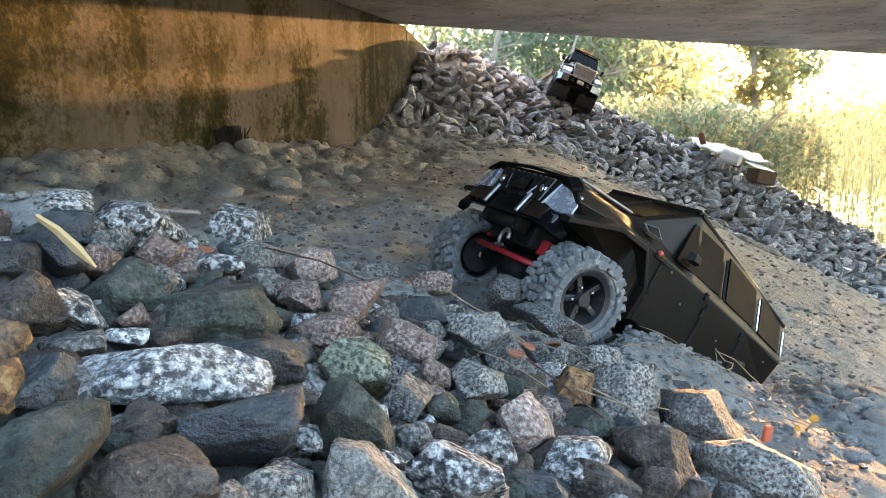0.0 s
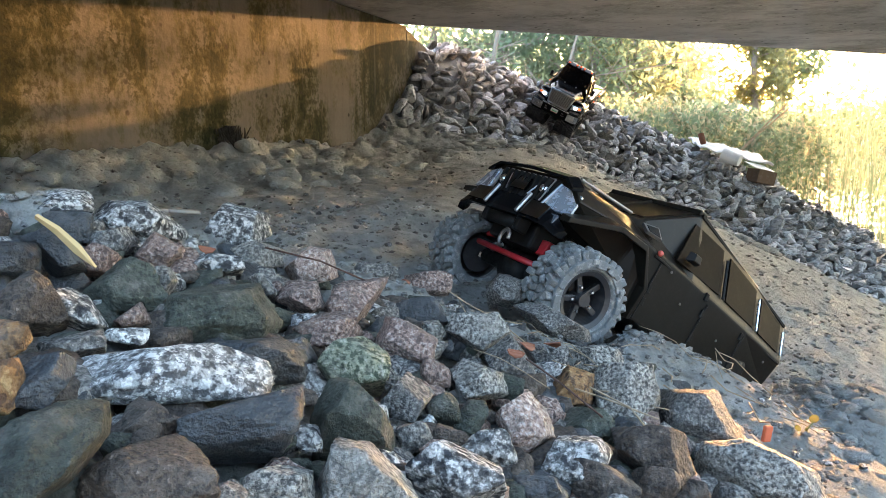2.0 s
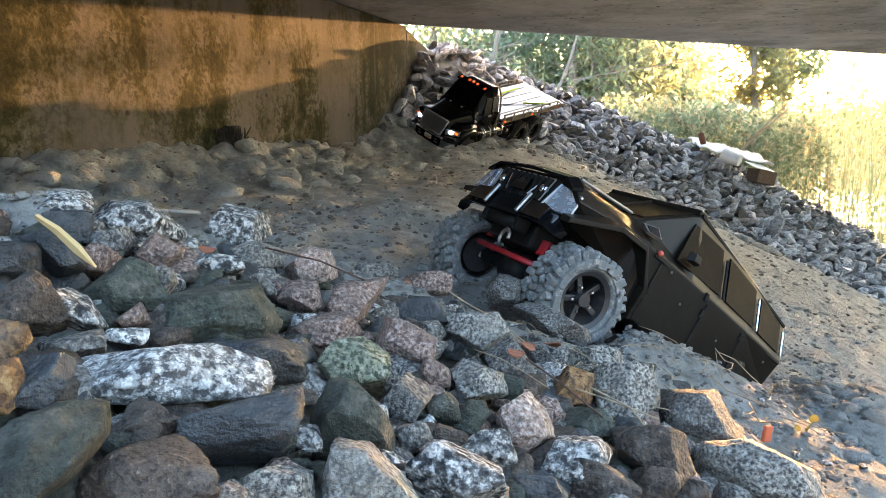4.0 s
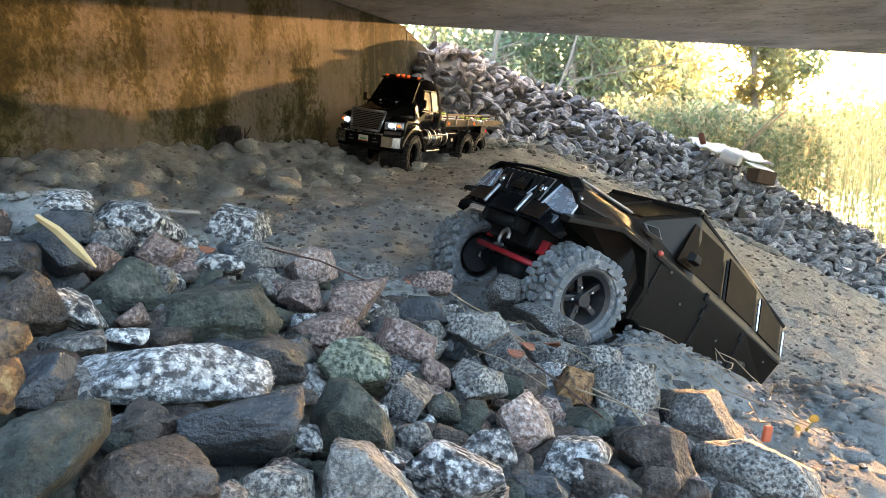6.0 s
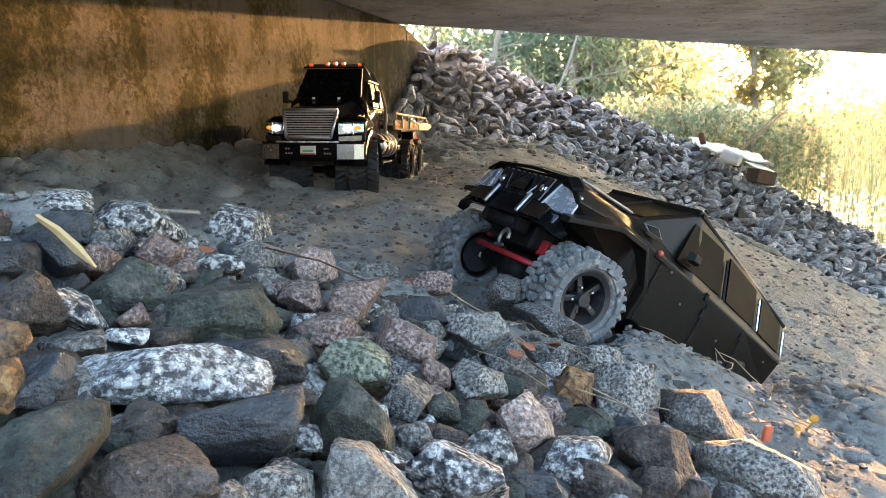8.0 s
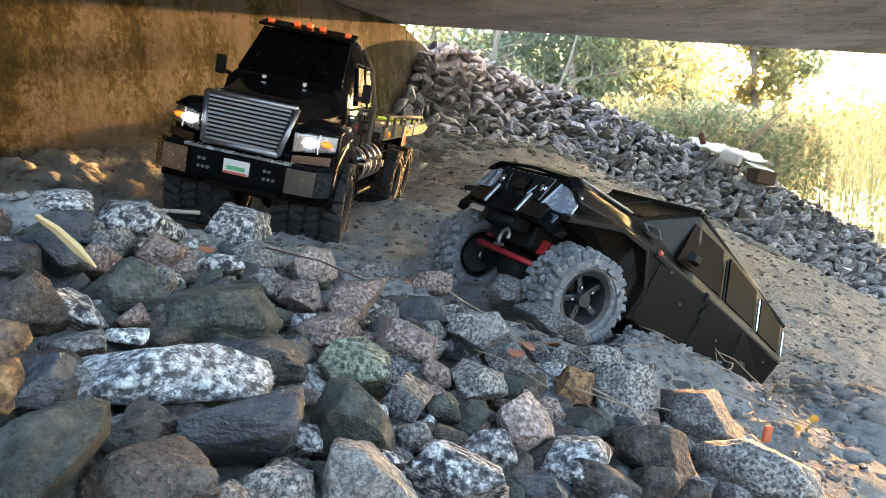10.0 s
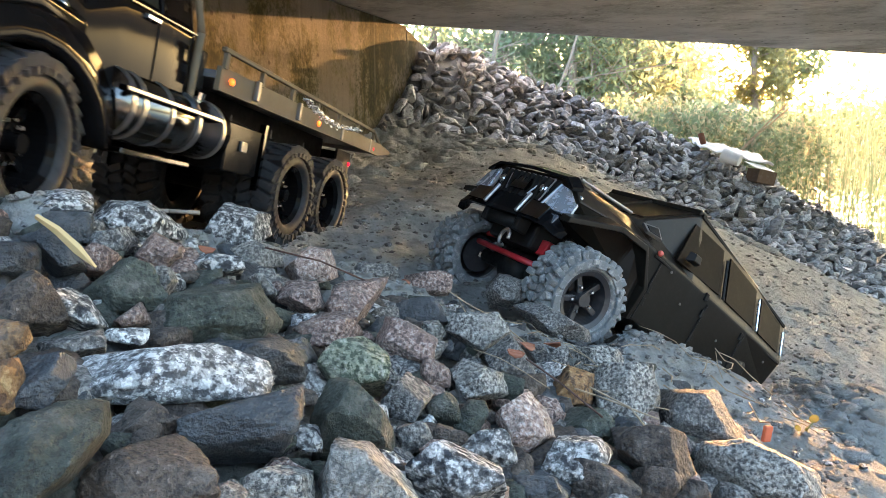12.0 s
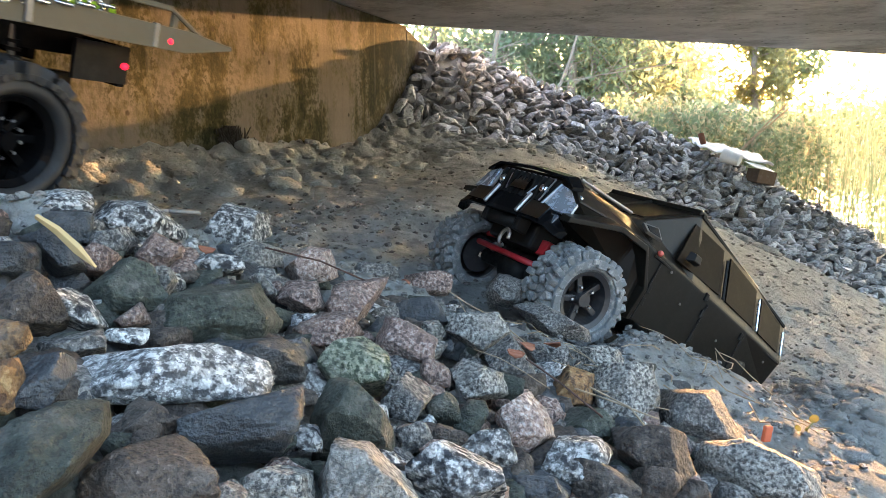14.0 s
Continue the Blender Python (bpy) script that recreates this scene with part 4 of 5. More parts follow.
    P("rear_axle", rodded((-0.32, -0.07, 0.058), (-0.32, 0.07, 0.058), 0.01, 12), PLASTIC, car, smooth=True)
    P("steering_link", rodded((0.03, -0.06, 0.068), (0.03, 0.055, 0.066), 0.0036, 10), RED, car, "bright red steering link", True)
    P("track_rod", rodded((0.022, -0.06, 0.082), (0.012, 0.045, 0.09), 0.0032, 10), RED, car, "bright red track rod", True)
    P("servo_horn", boxed(0.008, 0.026, 0.03, 0.052, 0.08, 0.098, bevel=0.002), RED, car)
    for sy in (-1, 1):
        P("trailing_link", rodded((-0.005, sy * 0.04, 0.05), (-0.15, sy * 0.03, 0.06), 0.004, 8), RED, car)
        shock = P("shock_absorber", rodded((0.01, sy * 0.055, 0.065), (-0.015, sy * 0.045, 0.135), 0.005, 10), STEEL, car)
        bm = bmesh.new()
        for k in range(9):
            t = k / 9
            c = Vector((0.01, sy * 0.055, 0.065)).lerp(Vector((-0.015, sy * 0.045, 0.135)), 0.15 + t * 0.6)
            rod(bm, c, c + Vector((-0.001, 0, 0.0028)), 0.009, 10)
        P("spring", bm, PLASTIC, shock)
    P("chassis", boxed(-0.36, 0.04, -0.04, 0.04, 0.08, 0.11, bevel=0.004), PLASTIC, car)
    meshes = (*tyre_meshes(DUSTY, 0.054, 0.05, 0.0305, 33, 0.007, 1.0), as_mesh("crawler_rim", rim_bm(0.0315, 0.05, 5, 0.0032), GREY_RIM), as_mesh("crawler_nut", nuts_bm(0.014, 0.0145, 5, 0.002), CHROME))
    for x, y, turn in ((0, 0.096, -6), (0, -0.096, 174), (-0.32, 0.066, 0), (-0.32, -0.066, 180)):
        wheel(car, meshes, pose(x, y, 0.055 if x == 0 else 0.082, 0, 20, turn), "chunky tyre caked in grey dust on a spoked rim")
    car.matrix_world = pose(0.066, 0.806, -0.071, -6.3, -29.3, -145.4)


build_crawler()


# ---- the loose stones on the near bank ----
STONE_LABELS = {"white": "pale granite stone with black speckles on the bank", "pepper": "black and white banded granite stone on the bank", "tan": "speckled tan-grey granite stone on the bank", "grey": "rough grey granite stone on the bank", "slate": "dark slate-grey angular stone on the bank", "red": "reddish-grey granite stone on the bank", "pink": "pale pink granite stone on the bank", "green": "olive-green worn stone on the bank", "moss": "green speckled granite stone on the bank", "brown": "dull brown rounded stone on the bank", "rust": "rusty orange-brown stone in evening sun"}
STONE_COUNT = 0


def stone(x, y, z, size, kind, sharp=30, faces=()):
    """A loose stone of that size, turned with its broad side to the open slope."""
    global STONE_COUNT
    STONE_COUNT += 1
    vs, fs = rock(STONE_COUNT * 7 + 3, size, 5 if size[0] * size[2] > y * y * 0.004 else 4, sharp * 2, 9, 0.034, faces)
    ob = new("stone", raw_mesh("stone", vs.tolist(), fs, ROCK[kind], True))
    ob.matrix_world = pose(x, y, z, math.degrees(math.atan2(z - 0.15, y)), 0, math.degrees(-math.atan2(x, y)))
    tagged(ob, STONE_LABELS[kind], "stone", "loose stones on the near bank")


stone(-0.121, 0.287, 0.042, (0.095, 0.044, 0.028), "white", 5)
stone(-0.082, 0.267, 0.028, (0.055, 0.036, 0.032), "slate", 60, ((-105, 0.75), (-20, 0.95), (0, 1), (105, 0.65), (110, 0.65), (-170, 0.9)))
stone(-0.122, 0.196, 0.047, (0.045, 0.038, 0.044), "green", 30, ((-60, 0.4), (-45, 0.4), (-5, 0.85), (75, 1.1), (100, 0.9), (110, 0.9), (-180, 1)))
stone(-0.097, 0.212, 0.034, (0.043, 0.031, 0.031), "brown", 16, ((-90, 1), (5, 0.95), (40, 0.9), (95, 0.95), (150, 0.9), (175, 0.95)))
stone(-0.126, 0.378, 0.046, (0.074, 0.044, 0.036), "green", 50, ((-165, 1), (-95, 0.95), (-20, 1.05), (15, 0.85), (85, 0.9), (130, 1), (165, 1)))
stone(-0.102, 0.327, 0.034, (0.074, 0.037, 0.026), "slate", 40, ((-90, 0.95), (-5, 1), (15, 0.85), (35, 0.85), (90, 0.9), (-175, 0.95)))
stone(-0.081, 0.364, 0.025, (0.027, 0.021, 0.022), "slate", 40, ((-110, 0.65), (-10, 1), (25, 0.8), (105, 0.8), (-160, 0.65)))
stone(-0.049, 0.367, 0.017, (0.040, 0.033, 0.037), "moss", 25, ((-150, 0.9), (-80, 0.9), (-10, 0.9), (45, 0.85), (95, 0.95), (135, 0.95), (160, 0.9)))
stone(-0.042, 0.303, 0.016, (0.042, 0.035, 0.041), "green", 20, ((-90, 1), (5, 0.9), (40, 0.65), (95, 0.95), (155, 1), (-180, 0.95)))
stone(-0.020, 0.358, 0.004, (0.032, 0.026, 0.029), "grey", 50, ((-140, 0.85), (-110, 0.8), (-35, 0.8), (50, 0.65), (140, 0.7)))
stone(-0.031, 0.258, 0.010, (0.043, 0.034, 0.037), "tan", 40, ((175, 0.95), (-90, 1), (0, 1), (40, 0.45), (75, 0.7), (165, 0.95)))
stone(0.005, 0.291, -0.005, (0.047, 0.032, 0.031), "pepper", 25, ((-90, 1), (-60, 1.05), (5, 0.95), (55, 0.5), (135, 1), (175, 0.95)))
stone(-0.062, 0.242, 0.016, (0.030, 0.019, 0.017), "tan", 20, ((-90, 1), (5, 0.95), (65, 0.75), (120, 0.9), (175, 0.95)))
stone(-0.227, 0.355, 0.080, (0.033, 0.024, 0.024), "slate", 40, ((-90, 1), (-5, 1), (25, 0.85), (100, 0.8), (-180, 1)))
stone(-0.189, 0.312, 0.069, (0.029, 0.026, 0.033), "brown", 40, ((-90, 1), (-55, 1.25), (20, 0.65), (50, 0.75), (125, 0.8), (180, 0.95)))
stone(-0.178, 0.326, 0.062, (0.029, 0.023, 0.024), "pepper", 25, ((-130, 0.45), (-85, 1), (20, 0.65), (50, 0.55), (120, 1), (-170, 0.8)))
stone(-0.218, 0.382, 0.079, (0.033, 0.028, 0.033), "slate", 50, ((-80, 0.95), (20, 0.7), (35, 0.5), (105, 0.95), (-150, 0.45)))
stone(-0.268, 0.479, 0.094, (0.049, 0.031, 0.027), "white", 14, ((-80, 0.9), (-5, 0.95), (30, 0.9), (105, 0.8), (140, 0.65), (-160, 0.9)))
stone(-0.242, 0.445, 0.085, (0.030, 0.022, 0.023), "slate", 20)
stone(-0.223, 0.502, 0.081, (0.073, 0.042, 0.034), "pepper", 16, ((-90, 1), (5, 0.85), (30, 0.7), (85, 0.85), (145, 0.9), (-155, 0.85)))
stone(-0.217, 0.449, 0.075, (0.034, 0.022, 0.020), "grey", 25, ((-115, 0.7), (-25, 0.95), (20, 0.95), (100, 0.8), (-170, 0.8)))
stone(-0.174, 0.579, 0.066, (0.061, 0.043, 0.043), "pepper", 45, ((-60, 0.95), (5, 0.95), (70, 0.8), (145, 0.6), (160, 0.65), (-95, 0.95)))
stone(-0.144, 0.530, 0.050, (0.041, 0.027, 0.025), "tan", 30, ((-80, 0.9), (0, 0.95), (60, 0.75), (115, 0.9), (-155, 0.7)))
stone(-0.106, 0.550, 0.038, (0.045, 0.033, 0.033), "pink", 30, ((-80, 0.85), (10, 0.85), (80, 0.9), (135, 0.8), (-165, 0.9)))
stone(-0.160, 0.474, 0.054, (0.043, 0.025, 0.019), "pepper", 25, ((-80, 0.9), (5, 0.9), (65, 0.75), (140, 0.7), (-155, 0.85)))
stone(-0.190, 0.461, 0.067, (0.033, 0.026, 0.027), "red", 40, ((-80, 0.9), (5, 0.85), (50, 0.6), (145, 0.7), (-165, 1)))
stone(-0.206, 0.404, 0.071, (0.030, 0.021, 0.021), "red", 30, ((-95, 0.9), (-10, 0.9), (55, 0.75), (125, 0.8), (-165, 0.8)))
stone(-0.173, 0.370, 0.063, (0.044, 0.033, 0.033), "green", 35, ((-90, 1), (-40, 1.15), (20, 0.75), (65, 0.9), (130, 0.75), (-170, 0.9)))
stone(-0.169, 0.409, 0.057, (0.018, 0.016, 0.020), "tan", 20)
stone(-0.160, 0.348, 0.053, (0.020, 0.014, 0.014), "red", 50, ((-80, 0.9), (20, 0.65), (130, 0.35), (-145, 1)))
stone(-0.164, 0.295, 0.054, (0.028, 0.016, 0.013), "grey", 40, ((-85, 0.9), (0, 0.95), (105, 0.6), (180, 0.95)))
stone(-0.154, 0.324, 0.049, (0.023, 0.013, 0.010), "white", 14)
stone(-0.182, 0.279, 0.062, (0.019, 0.016, 0.018), "rust", 18)
stone(-0.163, 0.243, 0.055, (0.017, 0.016, 0.021), "rust", 18)
stone(-0.155, 0.256, 0.052, (0.025, 0.020, 0.022), "slate", 30)
stone(-0.061, 0.482, 0.023, (0.048, 0.038, 0.042), "red", 50, ((-115, 0.8), (-30, 0.55), (-5, 0.9), (95, 0.85), (155, 0.85), (-155, 0.9)))
stone(-0.098, 0.465, 0.033, (0.035, 0.026, 0.026), "red", 25, ((-40, 1.1), (15, 0.8), (85, 0.85), (145, 0.9), (-125, 0.4)))
stone(-0.075, 0.423, 0.023, (0.052, 0.029, 0.023), "red", 25, ((-95, 0.95), (-40, 0.9), (20, 0.9), (90, 0.85), (145, 0.85), (-165, 0.95)))
stone(-0.124, 0.464, 0.041, (0.018, 0.017, 0.021), "tan", 40, ((-70, 1.1), (30, 0.5), (110, 0.9), (-140, 0.25)))
stone(-0.024, 0.440, 0.008, (0.043, 0.034, 0.038), "red", 35, ((-100, 0.85), (-10, 1), (50, 0.65), (65, 0.65), (160, 0.8), (-145, 0.85)))
stone(0.027, 0.529, -0.012, (0.054, 0.038, 0.036), "tan", 40, ((-40, 0.75), (20, 0.9), (95, 0.9), (165, 0.9), (-135, 0.65)))
stone(0.052, 0.480, -0.019, (0.047, 0.038, 0.044), "grey", 50, ((-85, 1), (30, 0.45), (35, 0.45), (130, 0.8), (-150, 0.7)))
stone(0.025, 0.428, -0.013, (0.044, 0.031, 0.030), "tan", 18, ((-75, 0.85), (10, 0.85), (65, 0.65), (135, 0.9), (-155, 0.75)))
stone(0.046, 0.373, -0.018, (0.038, 0.033, 0.039), "pink", 40, ((-130, 0.75), (-55, 0.85), (20, 0.8), (45, 0.7), (125, 0.75), (-155, 0.75)))
stone(0.023, 0.332, -0.014, (0.030, 0.022, 0.023), "pepper", 14)
stone(0.073, 0.353, -0.031, (0.039, 0.030, 0.031), "pepper", 25, ((-65, 0.75), (-20, 0.8), (30, 1), (95, 0.85), (160, 0.8), (-140, 0.9)))
stone(0.093, 0.418, -0.040, (0.034, 0.025, 0.025), "green", 16)
stone(0.096, 0.486, -0.039, (0.031, 0.027, 0.032), "rust", 35, ((-80, 0.95), (-5, 0.9), (75, 0.85), (145, 0.6), (-155, 0.8)))
stone(0.139, 0.507, -0.051, (0.056, 0.044, 0.046), "tan", 30, ((-90, 0.9), (-25, 0.9), (15, 0.95), (95, 0.9), (155, 0.95), (-165, 0.85)))
stone(0.125, 0.387, -0.047, (0.051, 0.038, 0.040), "brown", 45, ((-125, 0.6), (-55, 1.05), (15, 0.8), (90, 0.95), (135, 0.95), (-160, 0.75)))
stone(0.210, 0.427, -0.078, (0.089, 0.056, 0.048), "tan", 22, ((-170, 0.95), (-90, 1), (-30, 1.15), (15, 0.85), (60, 0.7), (115, 0.95), (175, 1)))
stone(0.199, 0.508, -0.073, (0.075, 0.051, 0.049), "grey", 20, ((-90, 1), (-25, 1.1), (25, 0.65), (100, 0.9), (155, 0.85), (-165, 0.9)))
stone(0.107, 0.662, -0.040, (0.080, 0.047, 0.039), "grey", 30, ((-105, 0.65), (5, 0.85), (45, 0.5), (110, 0.95), (-150, 0.5)))
stone(0.067, 0.725, -0.025, (0.046, 0.036, 0.039), "grey", 30, ((-85, 0.95), (-5, 0.9), (75, 0.75), (150, 0.75), (-160, 0.95)))
stone(0.130, 0.459, -0.058, (0.023, 0.015, 0.013), "slate", 25)
stone(0.087, 0.552, -0.038, (0.034, 0.025, 0.025), "grey", 25)
stone(0.133, 0.584, -0.054, (0.052, 0.032, 0.028), "tan", 20)
stone(0.085, 0.340, -0.037, (0.039, 0.026, 0.024), "brown", 14)
stone(0.118, 0.360, -0.050, (0.031, 0.023, 0.023), "brown", 14)
stone(0.047, 0.309, -0.025, (0.027, 0.018, 0.017), "slate", 16)
stone(0.000, 0.366, -0.006, (0.021, 0.017, 0.020), "green", 25)
stone(0.015, 0.366, -0.011, (0.021, 0.018, 0.021), "green", 14)
stone(0.003, 0.332, -0.008, (0.020, 0.016, 0.017), "brown", 20)
stone(-0.014, 0.321, -0.002, (0.019, 0.015, 0.017), "grey", 25)
stone(-0.014, 0.648, 0.001, (0.049, 0.030, 0.025), "red", 25)
stone(-0.063, 0.615, 0.018, (0.046, 0.027, 0.022), "grey", 25)
stone(-0.017, 0.541, 0.002, (0.043, 0.027, 0.024), "slate", 25)
stone(-0.115, 0.252, 0.035, (0.025, 0.016, 0.015), "brown", 25)
stone(-0.005, 0.418, -0.004, (0.021, 0.018, 0.021), "red", 25)
stone(-0.007, 0.506, -0.004, (0.019, 0.016, 0.019), "tan", 25)
stone(0.146, 0.376, -0.063, (0.023, 0.017, 0.017), "brown", 20)
stone(-0.075, 0.228, 0.020, (0.012, 0.010, 0.012), "tan", 25)
stone(-0.111, 0.307, 0.034, (0.031, 0.019, 0.016), "slate", 25)
stone(-0.046, 0.259, 0.009, (0.009, 0.009, 0.014), "brown", 25)
stone(0.043, 0.436, -0.022, (0.022, 0.019, 0.022), "green", 25)
stone(0.174, 0.388, -0.073, (0.026, 0.019, 0.019), "grey", 20)
stone(0.060, 0.461, -0.029, (0.025, 0.018, 0.019), "brown", 30)
stone(0.089, 0.323, -0.041, (0.020, 0.016, 0.017), "grey", 20)
stone(-0.096, 0.351, 0.029, (0.022, 0.016, 0.015), "slate", 25)


def fill_stones():
    """The smaller stones between and below the large ones."""
    rng = random.Random(5)
    kinds = ("grey", "red", "slate", "brown", "green", "white")
    heaps, single = {k: ([], []) for k in kinds}, 0
    for i in range(1900):
        x, y = rng.uniform(-0.6, 0.42), rng.uniform(0.1, 0.8)
        if y > bank_edge(x) + 0.01 or y < 0.13 or x > 0.17 + 0.35 * (0.62 - y) + 0.06 * rng.random():
            continue
        if x < -0.3 and y > 0.42:
            continue
        s = rng.choice((0.012, 0.016, 0.02, 0.025, 0.03)) * rng.uniform(0.85, 1.15)
        vs, fs = rock(9000 + i % 160, (s * rng.uniform(1, 1.6), s, s * rng.uniform(0.55, 0.9)), 3 if s > 0.022 else 2, 40, 7, 0.04)
        m = np.array(Euler([rng.uniform(-0.5, 0.5), rng.uniform(-0.5, 0.5), rng.uniform(0, 6.3)]).to_matrix())
        vs = vs @ m.T + np.array((x, y, bank_z(x, y) - s * rng.uniform(0.1, 0.4)))
        kind = rng.choice(kinds)
        if s > 0.022 and single < 290 and y > 0.2 and abs(x) < 0.62 * y:
            single += 1
            at = vs.mean(0)
            ob = new("stone", raw_mesh("stone", (vs - at).tolist(), fs, ROCK[kind], True))
            ob.location = at
            tagged(ob, STONE_LABELS[kind].replace(" on the bank", " wedged in the bank"), "stone", "small stones wedged in the bank")
            continue
        V, F = heaps[kind]
        F.extend([[k + len(V) for k in f] for f in fs])
        V.extend(vs.tolist())
    for k, (V, F) in heaps.items():
        ob = new("stone_filling", raw_mesh("stone_filling", V, F, ROCK[k], True))
        tagged(ob, "small mixed stones filling gaps on the bank", "stones", kind="stuff")


def scatter_pebbles():
    """Grit and pebbles over the dirt."""
    rng = random.Random(8)
    for mat, count, lo, hi, nm in ((ROCK["grey"], 4200, 0.003, 0.011, "gravel"), (ROCK["slate"], 160, 0.005, 0.012, "gravel"), (ROCK["white"], 700, 0.003, 0.009, "gravel"), (DIRT, 3600, 0.004, 0.013, "dirt_clods")):
        V, F = [], []
        for i in range(count):
            y = rng.uniform(0.35, 3.0) if i % 2 else rng.uniform(0.4, 1.3)
            x = rng.uniform(-0.65 * y - 0.1, 0.66 * y)
            if wall_gap(x, y) < 0.01 or y < bank_edge(x) * (0.9 if x < 0.2 else 0.45):
                continue
            s = lo + (hi - lo) * rng.random() ** 2 * (0.5 + y / 2)
            vs, fs = rock(20000 + i % 40, (s * 1.4, s, s * 0.7), 1, 10, 8, 0)
            a = rng.uniform(0, 6.3)
            c, d = math.cos(a), math.sin(a)
            vs = vs @ np.array(((c, d, 0), (-d, c, 0), (0, 0, 1))) + np.array((x, y, rough_land(x, y) + s * 0.12))
            F.extend([[k + len(V) for k in f] for f in fs])
            V.extend(vs.tolist())
        tagged(new(nm, raw_mesh(nm, V, F, mat)), "loose grit and pebbles lying on the dirt", "gravel", kind="stuff")
    # larger rubble along the wall's foot and the pile's foot
    V, F = [], []
    for i in range(470):
        y = rng.uniform(0.9, 3.0)
        if i > 260:
            x, y = rng.gauss(0.55, 0.16), rng.gauss(0.82, 0.12)
            if x < 0.36:
                continue
        elif i % 2:
            g = rng.uniform(0.03, 0.35)
            x = WALL_AT.x + (y - WALL_AT.y) * WALL_WAY.x / WALL_WAY.y + g / WALL_WAY.y
        else:
            x = rng.uniform(-0.3, 1.5)
            y = foot(x) - rng.uniform(0, 0.35)
        s = rng.uniform(0.015, 0.06) if i <= 260 else rng.uniform(0.008, 0.024)
        vs, fs = rock(30000 + i, (s * 1.5, s, s * 0.7), 2, 30, 6, 0.03)
        vs = vs @ np.array(Euler((0, 0, rng.uniform(0, 6))).to_matrix()).T + np.array((x, y, rough_land(x, y) + s * 0.02))
        F.extend([[k + len(V) for k in f] for f in fs])
        V.extend(vs.tolist())
    tagged(new("rubble", raw_mesh("rubble", V, F, DIRT, True)), "dull greenish-grey rubble along the foot of the wall", "rubble", kind="stuff")


# ---- the rip-rap pile ----
def build_pile():
    # sheet under the stones, coloured dark to stand in for shade in their gaps
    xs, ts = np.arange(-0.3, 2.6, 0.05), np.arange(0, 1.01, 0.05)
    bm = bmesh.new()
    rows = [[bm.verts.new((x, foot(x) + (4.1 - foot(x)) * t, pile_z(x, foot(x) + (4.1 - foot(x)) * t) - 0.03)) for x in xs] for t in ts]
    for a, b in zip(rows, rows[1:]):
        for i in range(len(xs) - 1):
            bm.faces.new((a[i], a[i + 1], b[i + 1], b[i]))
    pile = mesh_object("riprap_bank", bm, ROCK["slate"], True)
    tagged(pile, "steep bank of broken grey quarry stones beside the abutment, over a dark gap-shade sheet", "stone bank", kind="structure")
    rng = random.Random(11)
    shapes, raw = [], []
    for k in range(16):
        s = rng.uniform(0.8, 1.2)
        vs, fs = rock(500 + k, (0.088 * s, 0.05 * s, 0.029 * s), 2, 60, 5, 0.02)
        raw.append((vs, fs))
        shapes.append(raw_mesh("stone", vs.tolist(), fs, ROCK["pile"]))
    spots, taken = [], {}
    for i in range(24000):
        x = rng.uniform(-0.35, 2.35)
        yf = foot(x)
        y = yf - 0.06 + (4.06 - yf) * rng.random()
        if wall_gap(x, y) < 0.02 and y < 3.5:
            continue
        cell = (int(x / 0.027), int(y / 0.023))
        if any(abs(x - a) < 0.027 and abs(y - b) < 0.023 for dx in (-1, 0, 1) for dy in (-1, 0, 1) for a, b in taken.get((cell[0] + dx, cell[1] + dy), ())):
            continue
        taken.setdefault(cell, []).append((x, y))
        spots.append((x, y))
    spots.sort(key=lambda p: p[1] - 0.25 * p[0])
    heap = {}
    for i, (x, y) in enumerate(spots):
        k = rng.randrange(16)
        big = rng.choice((0.6, 0.75, 0.85, 1.0, 1.0, 1.15))
        turn = Euler((rng.gauss(0.3, 0.55), rng.gauss(0.2, 0.5), rng.uniform(0, 6.3)))
        at = Vector((x, y, max(pile_z(x, y), dirt_z(x, y) - 0.01) + rng.uniform(-0.01, 0.012)))
        if i < 300:
            ob = new("stone", shapes[k])
            ob.parent = pile
            ob.matrix_local = Matrix.LocRotScale(at, turn, Vector((big,) * 3))
        else:
            vs, fs = raw[k]
            V, F = heap.setdefault(i % 4, ([], []))
            F.extend([[q + len(V) for q in f] for f in fs])
            V.extend((vs * big @ np.array(turn.to_matrix()).T + np.array(at)).tolist())
    mats = [ROCK["pile"], ROCK["pile"], ROCK["pile"], ROCK["grey"]]
    for k, (V, F) in heap.items():
        ob = new("stone_heap", raw_mesh("stone_heap", V, F, mats[k]))
        ob.parent = pile
        tagged(ob, kind="stuff")


# ---- trees, reeds and far bank ----
def limb(bm, a, b, r0, r1):
    rod(bm, a, b, r0, 7, r1)


